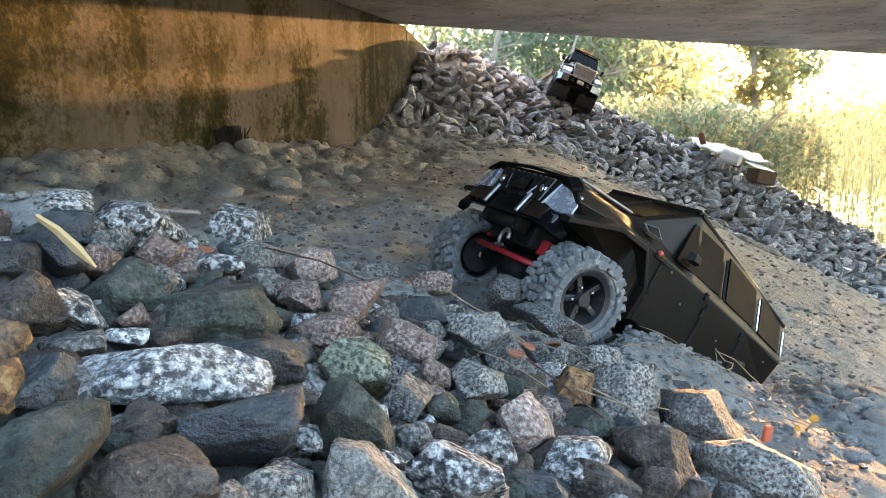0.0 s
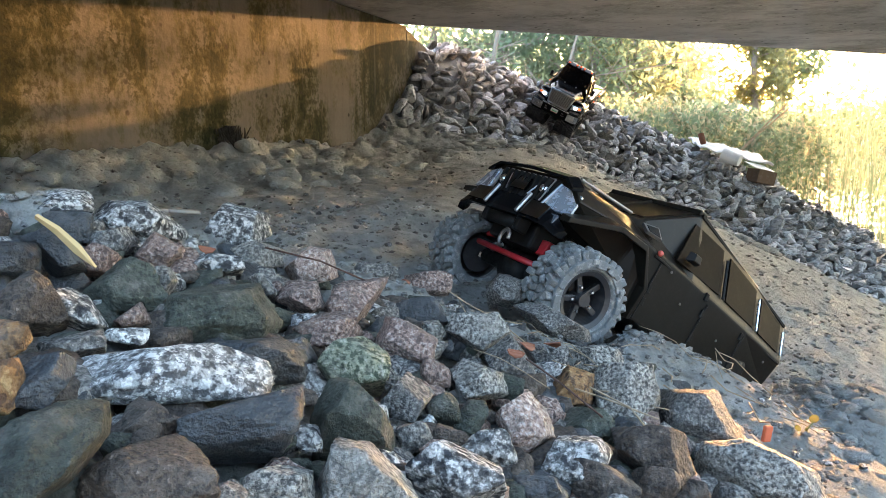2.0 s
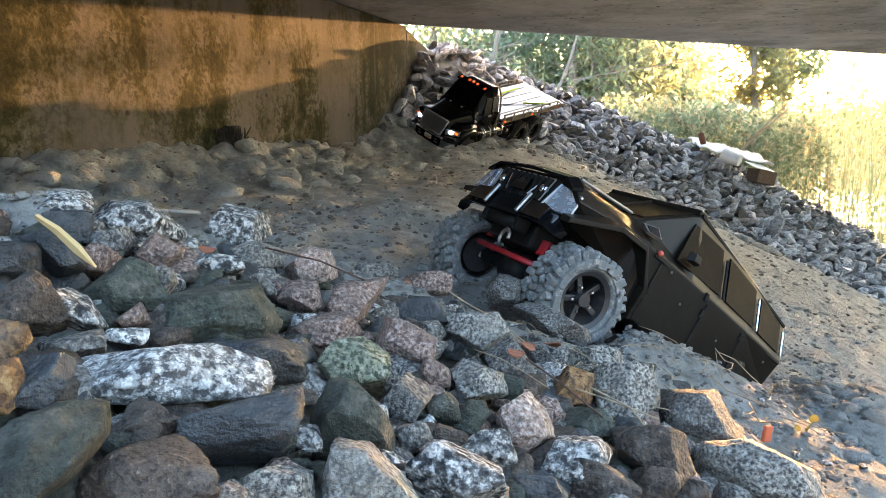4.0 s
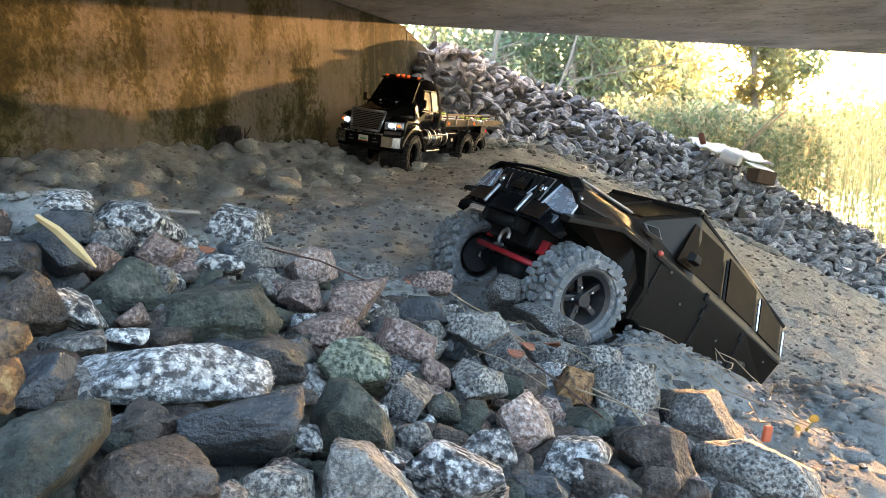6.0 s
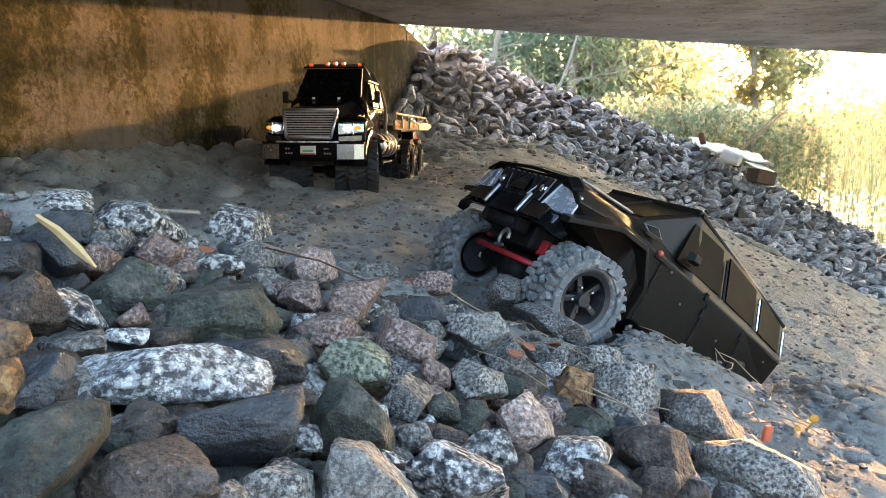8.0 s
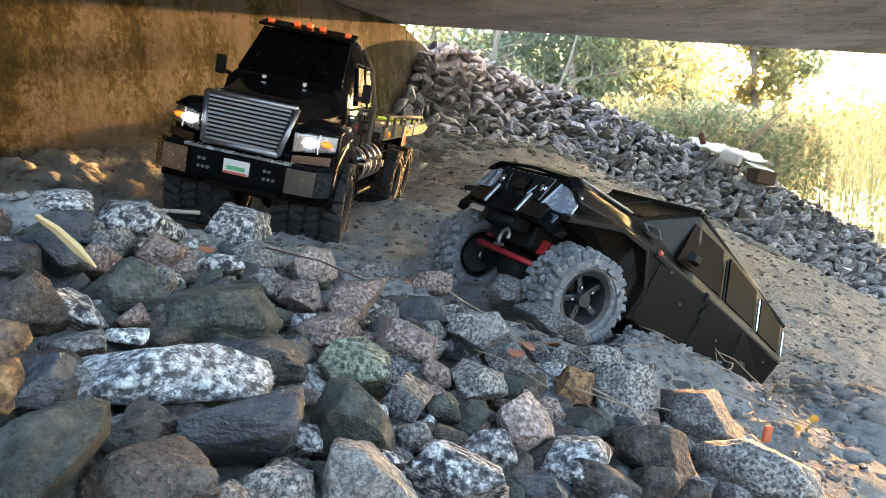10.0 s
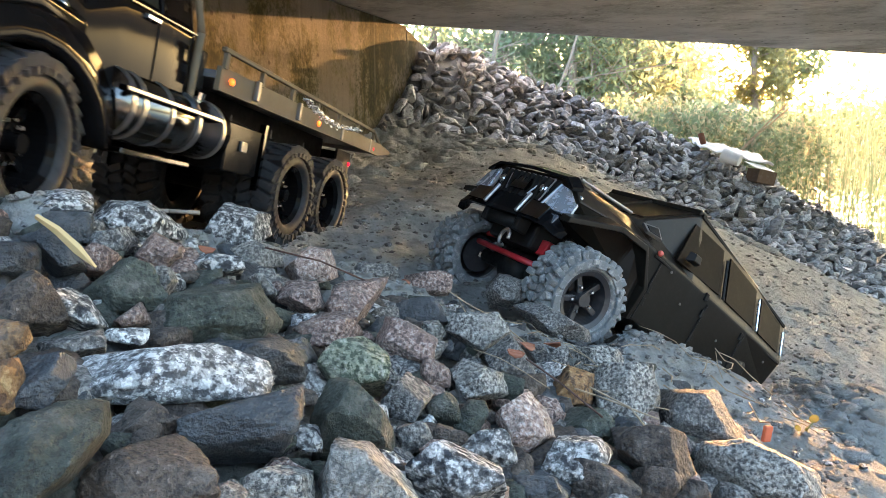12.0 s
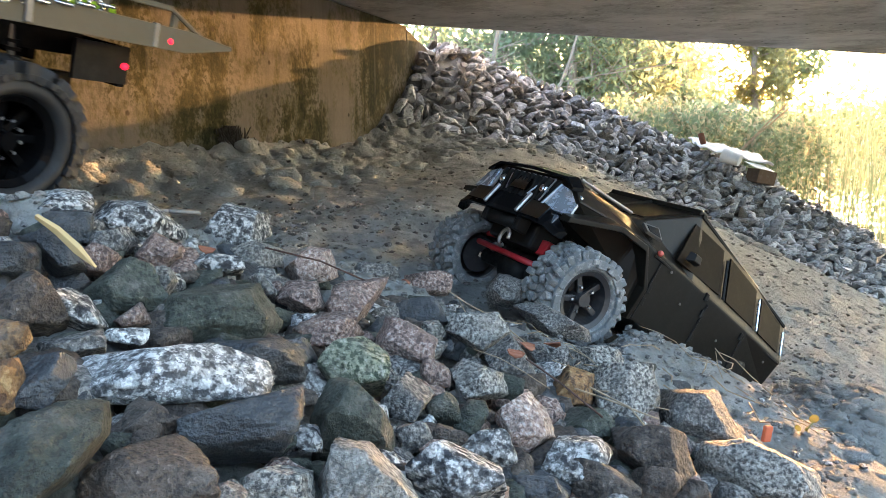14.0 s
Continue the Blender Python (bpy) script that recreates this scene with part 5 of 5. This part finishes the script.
def build_tree(x, y, height, spread_, leaves, mat, seed, label, leaf=0.05, bare=0.25, lean=(0, 0), thick=0.018):
    rng = random.Random(seed)
    z0 = max(land(x, y), WATER) - 0.05
    tree = tagged(new("tree"), label, "tree", "trees on the far bank")
    tree.location = (x, y, z0)
    bm = bmesh.new()
    top = Vector((lean[0], lean[1], height))
    knots = [Vector((0, 0, 0))]
    for k in range(1, 7):
        t = k / 6
        knots.append(top * t + Vector((rng.gauss(0, 0.03), rng.gauss(0, 0.03), 0)) * height * 0.3)
    r = height * thick
    for k in range(6):
        limb(bm, knots[k], knots[k + 1], r * (1 - k / 7), r * (1 - (k + 1) / 7))
    tips = []
    for k in range(26):
        t = bare + (1 - bare) * rng.random()
        i = min(int(t * 6), 5)
        a = knots[i].lerp(knots[i + 1], t * 6 - i)
        ang = rng.uniform(0, 6.3)
        reach = spread_ * rng.uniform(0.5, 1.0) * (1.15 - 0.6 * t)
        b = a + Vector((math.cos(ang) * reach, math.sin(ang) * reach, reach * rng.uniform(0.0, 0.7)))
        limb(bm, a, b, r * 0.3 * (1.2 - t), r * 0.08)
        tips.append((a, b))
        for q in range(2):
            c = a.lerp(b, rng.uniform(0.4, 0.9))
            e = c + Vector((rng.gauss(0, 0.4), rng.gauss(0, 0.4), rng.gauss(0.1, 0.3))) * reach
            limb(bm, c, e, r * 0.12, r * 0.04)
            tips.append((c, e))
    part("trunk", bm, BARK, tree)
    V, F = [], []
    for i in range(leaves):
        a, b = rng.choice(tips)
        p = a.lerp(b, rng.uniform(0.25, 1.1)) + Vector((rng.gauss(0, 1), rng.gauss(0, 1), rng.gauss(0, 1))) * spread_ * 0.11
        s = leaf * rng.uniform(0.6, 1.25)
        m = Euler((rng.uniform(-1.2, 1.2), rng.uniform(-1.2, 1.2), rng.uniform(0, 6.3))).to_matrix()
        n0 = len(V)
        for q in ((-0.5, 0, 0), (-0.1, 0.28, 0.05), (0.55, 0, 0), (-0.1, -0.28, 0.05)):
            V.append(tuple(p + m @ Vector(q) * s))
        F.append((n0, n0 + 1, n0 + 2, n0 + 3))
    ob = new("crown", raw_mesh("crown", V, F, mat))
    ob.parent = tree


def build_woods():
    Y, G = "slender tree with sparse yellow-green autumn leaves by the river", "green leafy tree on the riverbank against bright sky"
    for x, y, h, s, nl, mat, seed, lab, leaf in (
            (2.8, 11.3, 5.0, 1.1, 5600, LEAF_Y, 1, Y, 0.115), (5.3, 16.5, 6.5, 1.3, 5200, LEAF_G, 2, G, 0.14), (1.75, 9.5, 4.5, 1.3, 6000, LEAF_G, 3, G, 0.08),
            (0.7, 9.0, 4.0, 1.0, 5200, LEAF_G, 4, G, 0.075), (1.3, 11.0, 5.0, 1.5, 6500, LEAF_G, 5, G, 0.09), (3.7, 9.3, 1.7, 0.6, 1300, LEAF_G, 6, G, 0.06),
            (3.1, 12.6, 5.5, 1.5, 5000, LEAF_G, 7, G, 0.1), (7.6, 11.5, 1.6, 0.7, 900, LEAF_Y, 8, Y, 0.08), (2.2, 15.0, 7, 2.2, 4200, LEAF_G, 9, G, 0.13),
            (-0.2, 14.0, 6, 1.8, 5000, LEAF_G, 10, G, 0.12), (5.2, 19.0, 6, 1.8, 3000, LEAF_Y, 11, Y, 0.14), (15.5, 21.0, 2.5, 1.2, 1200, LEAF_Y, 12, Y, 0.15), (0.9, 20.0, 8, 2.6, 4200, LEAF_G, 13, G, 0.16)):
        build_tree(x, y, h, s, nl, mat, seed, lab, leaf, 0.12)
    for x, y, h, s, nl, mat, seed, leaf in (
            (3.3, 7.6, 3.2, 0.62, 6000, LEAF_Y, 22, 0.07), (4.35, 14.2, 5.0, 1.0, 4200, LEAF_Y, 23, 0.1), (3.95, 8.3, 3.5, 0.7, 5000, LEAF_G, 26, 0.07),
            (4.9, 15.5, 6.0, 1.1, 6000, LEAF_Y, 27, 0.1), (4.15, 12.6, 5.0, 0.75, 5000, LEAF_G, 28, 0.09), (2.1, 9.8, 4.5, 0.7, 4500, LEAF_Y, 29, 0.075), (2.75, 10.4, 4.4, 0.7, 5500, LEAF_Y, 30, 0.08)):
        build_tree(x, y, h, s, nl, mat, seed, Y if mat == LEAF_Y else G, leaf, 0.15)
    build_tree(0.36, 6.4, 3.2, 0.5, 160, LEAF_G, 20, "thin pale bare tree leaning over the stones", 0.05, 0.5, (0.15, 0.0), 0.012)
    build_tree(0.55, 6.6, 2.6, 0.5, 120, LEAF_G, 21, "thin pale bare tree leaning over the stones", 0.05, 0.5, (0.9, 0.0), 0.012)
    # low bushes behind the crest
    rng = random.Random(3)
    V, F = [], []
    for i in range(20000):
        if i % 2:
            y = rng.uniform(4.7, 5.5)
            x = rng.uniform(1.2, 2.7)
            top = 0.33 + 0.12 * noise.noise((x * 3.1, y * 2.3, 0)) - 0.05 * (x - 1.05) - 0.3 * max(x - 2.3, 0)
            z = top - abs(rng.gauss(0, 0.32)) + 0.12 * noise.noise((x * 9, y * 9, 5))
        else:
            y = rng.uniform(7.0, 9.0)
            x = y * rng.uniform(0.36, 0.8)
            z = WATER + (1.3 + 0.5 * noise.noise((x * 1.1, y * 1.1, 0)) + 0.3 * noise.noise((x * 3.7, y * 3.7, 4))) * rng.random() ** 0.6
        p, s = Vector((x, y, z)), rng.uniform(0.02, 0.055) * (1 if y < 6 else 1.7)
        m = Euler((rng.uniform(-1.2, 1.2), rng.uniform(-1.2, 1.2), rng.uniform(0, 6.3))).to_matrix()
        n0 = len(V)
        V.extend(tuple(p + m @ Vector(q) * s) for q in ((-0.5, 0, 0), (-0.1, 0.28, 0.05), (0.55, 0, 0), (-0.1, -0.28, 0.05)))
        F.append((n0, n0 + 1, n0 + 2, n0 + 3))
    for i in range(420):
        y, x = rng.uniform(4.7, 5.5), rng.uniform(1.2, 3.9)
        z0, h, w = max(land(x, y), WATER), 0.0, 0.004
        h = 0.28 + rng.uniform(-0.25, 0.12) - z0
        dx, n0 = rng.gauss(0, 0.15), len(V)
        V.extend(((x - w, y, z0), (x + w, y, z0), (x + dx + w * 0.4, y, z0 + h), (x + dx - w * 0.4, y, z0 + h)))
        F.append((n0, n0 + 1, n0 + 2, n0 + 3))
    half = len(F) // 3
    rng.shuffle(F)
    for fs, mat in ((F[:half], REED), (F[half:], LEAF_G)):
        vs = [V[k] for f in fs for k in f]
        tagged(new("undergrowth", raw_mesh("undergrowth", vs, [tuple(range(4 * k, 4 * k + 4)) for k in range(len(fs))], mat)), "tangled yellow-green undergrowth along the river", "bushes", kind="stuff")
    V, F = [], []
    for i in range(200):
        y = rng.uniform(6.0, 13)
        x = y * rng.uniform(0.4, 0.75)
        h, w = rng.uniform(0.4, 1.4), rng.uniform(0.003, 0.007)
        dx, dy = rng.gauss(0, 0.12), rng.gauss(0, 0.12)
        n0 = len(V)
        V.extend(((x - w, y, WATER), (x + w, y, WATER), (x + dx * 0.4 + w, y + dy * 0.4, WATER + h * 0.6), (x + dx * 0.4 - w, y + dy * 0.4, WATER + h * 0.6), (x + dx, y + dy, WATER + h)))
        F.extend(((n0, n0 + 1, n0 + 2, n0 + 3), (n0 + 3, n0 + 2, n0 + 4)))
    tagged(new("reeds", raw_mesh("reeds", V, F, REED)), "pale dry reeds standing in the shallow water", "reeds", kind="stuff")
    V, F = [], []
    for i in range(160):
        y = rng.uniform(4.6, 10)
        x = y * rng.uniform(0.5, 0.75)
        s = rng.uniform(0.04, 0.12)
        n0 = len(V)
        V.extend((x + s * math.cos(a), y + s * math.sin(a), WATER + 0.006) for a in np.linspace(0.3, 6.0, 9))
        F.append(tuple(range(n0, n0 + 9)))
    tagged(new("lily_pads", raw_mesh("lily_pads", V, F, LEAF_G)), "green lily pads floating on the river", "lily pads", kind="stuff")
    # the wooded far shore
    V, F = [], []
    for i in range(16000):
        a = rng.uniform(-0.5, 0.75)
        d = rng.uniform(26, 45)
        x, y = d * math.sin(a), d * math.cos(a)
        h = (4.5 + 2.2 * noise.noise((x * 0.12, y * 0.12, 2))) * (0.3 if a > 0.36 else 1.0)
        z = WATER + 0.3 + h * rng.random() ** 0.8
        p, s = Vector((x, y, z)), rng.uniform(0.2, 0.45)
        m = Euler((rng.uniform(-1.2, 1.2), rng.uniform(-1.2, 1.2), rng.uniform(0, 6.3))).to_matrix()
        n0 = len(V)
        V.extend(tuple(p + m @ Vector(q) * s) for q in ((-0.5, 0, 0), (-0.1, 0.28, 0.05), (0.55, 0, 0), (-0.1, -0.28, 0.05)))
        F.append((n0, n0 + 1, n0 + 2, n0 + 3))
    tagged(new("far_woods", raw_mesh("far_woods", V, F, LEAF_G)), "hazy green woods on the far shore", "woods", kind="stuff")


# ---- litter, twigs and the seedling ----
def bent_rod(name, pts, r, mat, parent=None, label="", category="", smooth=True):
    bm = bmesh.new()
    for a, b in zip(pts, pts[1:]):
        rod(bm, a, b, r, 6)
    ob = mesh_object(name, bm, mat, smooth)
    if parent:
        ob.parent = parent
    return tagged(ob, label, category)


def build_litter():
    # sheet and box on the pile's crest
    out = Matrix.Translation((0, 0, 0.15)) @ Matrix.Scale(1.1, 4) @ Matrix.Translation((0, 0, -0.15))
    bm = bmesh.new()
    bmesh.ops.create_grid(bm, x_segments=26, y_segments=12, size=0.5)
    for v in bm.verts:
        u, w = v.co.x + 0.5, v.co.y
        fold = 0.022 * noise.noise((u * 7, w * 5, 2)) + 0.012 * abs(noise.noise((u * 17, w * 12, 6)))
        v.co = Vector((1.38 + 0.4 * u, 3.76 + 0.2 * (w + 0.5), 0.035 - 0.1 * u + 0.05 * (w + 0.5) + fold))
    bmesh.ops.solidify(bm, geom=bm.faces[:], thickness=0.006)
    tagged(mesh_object("plastic_sheet", bm, SHEET, True), "crumpled dirty white plastic sheet on the stones", "litter")
    for pts in (((1.58, 4.0, -0.12), (1.75, 4.0, 0.07), (1.95, 4.0, 0.28)), ((1.6, 4.02, -0.12), (1.8, 4.02, 0.1), (1.99, 4.02, 0.27))):
        tagged(bent_rod("dry_stalk", pts, 0.004, STRAW), "dry leaning plant stalk lit by the sun", "stalk", "dry stalks")
    bx = tagged(new("cardboard_box"), "small brown cardboard box lying on the stones", "box")
    part("carton", boxed(-0.055, 0.055, -0.05, 0.05, 0, 0.07, bevel=0.002), CARD, bx)
    part("flap", slab([(-0.085, -0.056, 0.072), (0.03, -0.056, 0.072), (0.03, 0.05, 0.1), (-0.085, 0.05, 0.1)], 0.003), SHEET, bx, "pale open lid flap")
    bx.matrix_world = pose(1.69, 3.72, -0.155, 0, 12, 12)
    cup = tagged(new("paper_cup"), "white paper cup lying on the stones", "cup")
    part("cup_body", lathe([(0.0, 0.0), (0.028, 0.0), (0.036, 0.085), (0.033, 0.085), (0.026, 0.004)], 20), SHEET, cup)
    cup.matrix_world = out @ pose(1.40, 3.3, -0.015, 20, 30, 60)
    can = tagged(new("drink_can"), "faded red drink can among the stones", "can")
    part("can_body", lathe([(0.0, 0.0), (0.011, 0.0), (0.014, 0.003), (0.014, 0.05), (0.011, 0.054), (0.0, 0.053)], 20), DEAD, can)
    can.matrix_world = out @ pose(1.26, 3.4, 0.06, 70, 0, 40)
    # wood splinter
    ends = ((Vector((-0.2181, 0.37, 0.1021)), 0.0016), (Vector((-0.2065, 0.3683, 0.0945)), 0.0026), (Vector((-0.1935, 0.3627, 0.0852)), 0.003), (Vector((-0.1823, 0.3581, 0.0765)), 0.0007))
    bm = loft([[c + Vector((0.6 * w, 0, 0.8 * w)), c + Vector((0.2 * w, -0.0015, 0.3 * w)), c - Vector((0.6 * w, 0, 0.8 * w)), c + Vector((0, 0.0015, 0))] for c, w in ends])
    tagged(mesh_object("wood_splinter", bm, WOOD), "yellow splinter of wood lying on a stone", "splinter")
    # twigs and straws along the dirt lip
    rng = random.Random(17)
    for k in range(34):
        x = rng.uniform(0.0, 0.36)
        y = bank_edge(x) - rng.uniform(0.0, 0.16)
        n = rng.randint(3, 5)
        a, step = rng.gauss(-0.5, 0.7), rng.uniform(0.01, 0.024)
        pts = []
        for q in range(n):
            pts.append((x, y, land(x, y) + 0.006 + rng.uniform(0.002, 0.012)))
            a += rng.gauss(0, 0.4)
            x, y = x + step * math.cos(a), y + step * math.sin(a)
        tagged(bent_rod("straw", pts, rng.uniform(0.0003, 0.0007), STRAW), "thin dry straw caught on the dirt lip", "straw", "dry straws")
    tagged(bent_rod("twig", ((0.055, 0.44, -0.002), (0.075, 0.43, -0.014), (0.1, 0.41, -0.03)), 0.0007, TWIG), "thin dark red twig across the stones", "twig")
    tagged(bent_rod("twig", ((-0.13, 0.5, 0.062), (-0.09, 0.5, 0.052), (-0.05, 0.5, 0.034)), 0.0007, TWIG), "thin dark red twig across the stones", "twig")
    tagged(bent_rod("twig", ((-0.29, 0.62, 0.075), (-0.25, 0.63, 0.073), (-0.225, 0.64, 0.07)), 0.002, BARK), "short pale stick on the dirt", "stick")
    for k, (x, y, s, t) in enumerate(((-0.152, 0.44, 0.013, 20), (0.062, 0.49, 0.02, 50), (0.05, 0.46, 0.016, 10), (-0.03, 0.55, 0.015, 80), (0.085, 0.52, 0.02, 130))):
        pts = [Vector((s * math.cos(a) * 0.42, s * math.sin(a) * 0.26, 0.0012 * math.cos(2 * a))) for a in np.linspace(0, 2 * math.pi, 9)[:-1]]
        ob = mesh_object("fallen_leaf", loft([[p for p in pts], [p * 0.97 + Vector((0, 0, 0.0007)) for p in pts]]), DEAD)
        ob.matrix_world = pose(x, y, bank_z(x, y) + 0.026, 25, 15, t)
        tagged(ob, "curled reddish-brown fallen leaf between stones", "leaf")
    # seedling
    d = Vector((0.5535, 1.0, -0.455)) * 0.6 + Vector((0, 0, 0.15))
    plant = tagged(new("seedling"), "tiny yellow-green seedling growing from the dirt", "plant")
    plant.location = (d.x, d.y, d.z - 0.012)
    part("stem", rod(rodded((0, 0, -0.01), (0.0, 0, 0.008), 0.0008, 6), (0, 0, 0.006), (0.008, 0, 0.018), 0.0007, 6), LEAF_G, plant)
    for px, pz, s, ry in ((0.008, 0.02, 0.0045, -30), (-0.006, 0.011, 0.0035, 30), (0.002, 0.009, 0.003, 80)):
        ps = [pose(px, 0, pz, 60, ry, 0) @ Vector((s * math.cos(a), s * 0.8 * math.sin(a), 0)) for a in np.linspace(0, 2 * math.pi, 9)[:-1]]
        part("leaf", loft([ps, [p + Vector((0, 0.0005, 0)) for p in ps]]), LEAF_Y, plant)
    shard = boxed(-0.004, 0.004, -0.002, 0.002, 0, 0.014, bevel=0.001)
    ob = mesh_object("clay_shard", shard, worn("red_clay", (0.45, 0.11, 0.05), 0.8))
    ob.matrix_world = pose(0.273, 0.551, bank_z(0.273, 0.551) + 0.002, 0, 8, 20)
    tagged(ob, "small red clay shard stuck in dirt", "shard")
    # clump of dark roots at the wall's foot
    V = bmesh.new()
    rng = random.Random(9)
    x0, y0 = -0.585, 1.88
    for k in range(260):
        a = (x0 + rng.gauss(0, 0.025), y0 + rng.gauss(0, 0.012), 0.09)
        rod(V, a, (a[0] + rng.gauss(0, 0.02), a[1] - abs(rng.gauss(0, 0.02)), 0.1 + rng.uniform(0.01, 0.05)), 0.0035, 5, 0.0015)
    tagged(mesh_object("root_clump", V, worn("dark_roots", (0.035, 0.03, 0.024), 0.9, amount=0.2)), "dark clump of dead roots against the wall", "roots")


fill_stones()
scatter_pebbles()
build_litter()
build_woods()
build_pile()


# ---- what moves ----
DRIVE = [
    (0, pose(0.655, 3.752, 0.259, -24.0, -3.4, -88.9)),
    (1, pose(0.605, 3.660, 0.253, -26.7, -2.1, -93.9)),
    (2, pose(0.522, 3.482, 0.144, -27.4, 8.6, -108.8)),
    (2.5, pose(0.440, 3.400, 0.180, -31.0, 9.5, -115.0)),
    (3, pose(0.254, 3.266, 0.083, -36.7, 14.0, -131.1)),
    (5.5, pose(-0.171, 2.454, 0.018, -8.1, -1.8, -118.1)),
    (6.5, pose(-0.242, 2.163, 0.002, -7.1, 2.0, -109.9)),
    (7.5, pose(-0.268, 1.815, 0.014, -4.0, -0.0, -99.5)),
    (8, pose(-0.274, 1.628, -0.010, -0.2, -1.0, -97.8)),
    (10.5, pose(-0.271, 0.860, 0.001, -13.7, 0.0, -95.1)),
    (11, pose(-0.333, 0.729, 0.030, -12.5, -3.2, -99.6)),
    (11.5, pose(-0.386, 0.663, 0.071, -9.1, -8.1, -102.3)),
    (12, pose(-0.418, 0.515, 0.093, -8.3, -10.4, -102.7)),
    (12.5, pose(-0.481, 0.447, 0.123, -2.8, -13.5, -105.8)),
    (13, pose(-0.552, 0.370, 0.136, -1.6, -11.8, -108.3)),
    (13.5, pose(-0.651, 0.264, 0.125, -6.9, -5.4, -115.3)),
    (14, pose(-0.681, 0.102, 0.133, -14.2, -2.8, -113.0)),
]


# how far the front wheels are steered, in degrees to the left
STEER = [(0, 0), (3, -8), (5.3, 3), (7, 12), (8.2, 16), (10.3, 4), (11, 8), (11.5, 14), (14, 14)]


def motions():
    walk(TRUCK, DRIVE)
    # the wheels roll by the way that the truck has come
    ts = [t for t, _ in DRIVE]
    run = [0.0]
    for (_, a), (_, b) in zip(DRIVE, DRIVE[1:]):
        run.append(run[-1] + (b.translation - a.translation).length)
    for wheel_ob, at in WHEELS:
        side = 1 if at.translation.y > 0 else -1
        rows = []
        front = 1.0 if at.translation.x > -0.1 else 0.0
        for k in range(141):
            gone = float(np.interp(k / 10, ts, run))
            steer = radians(front * float(np.interp(k / 10, [t for t, _ in STEER], [a for _, a in STEER])))
            rows.append((k / 10, at @ Matrix.Rotation(steer, 4, "Z") @ Matrix.Rotation(side * gone / 0.0605, 4, "Y")))
        walk(wheel_ob, rows)


motions()
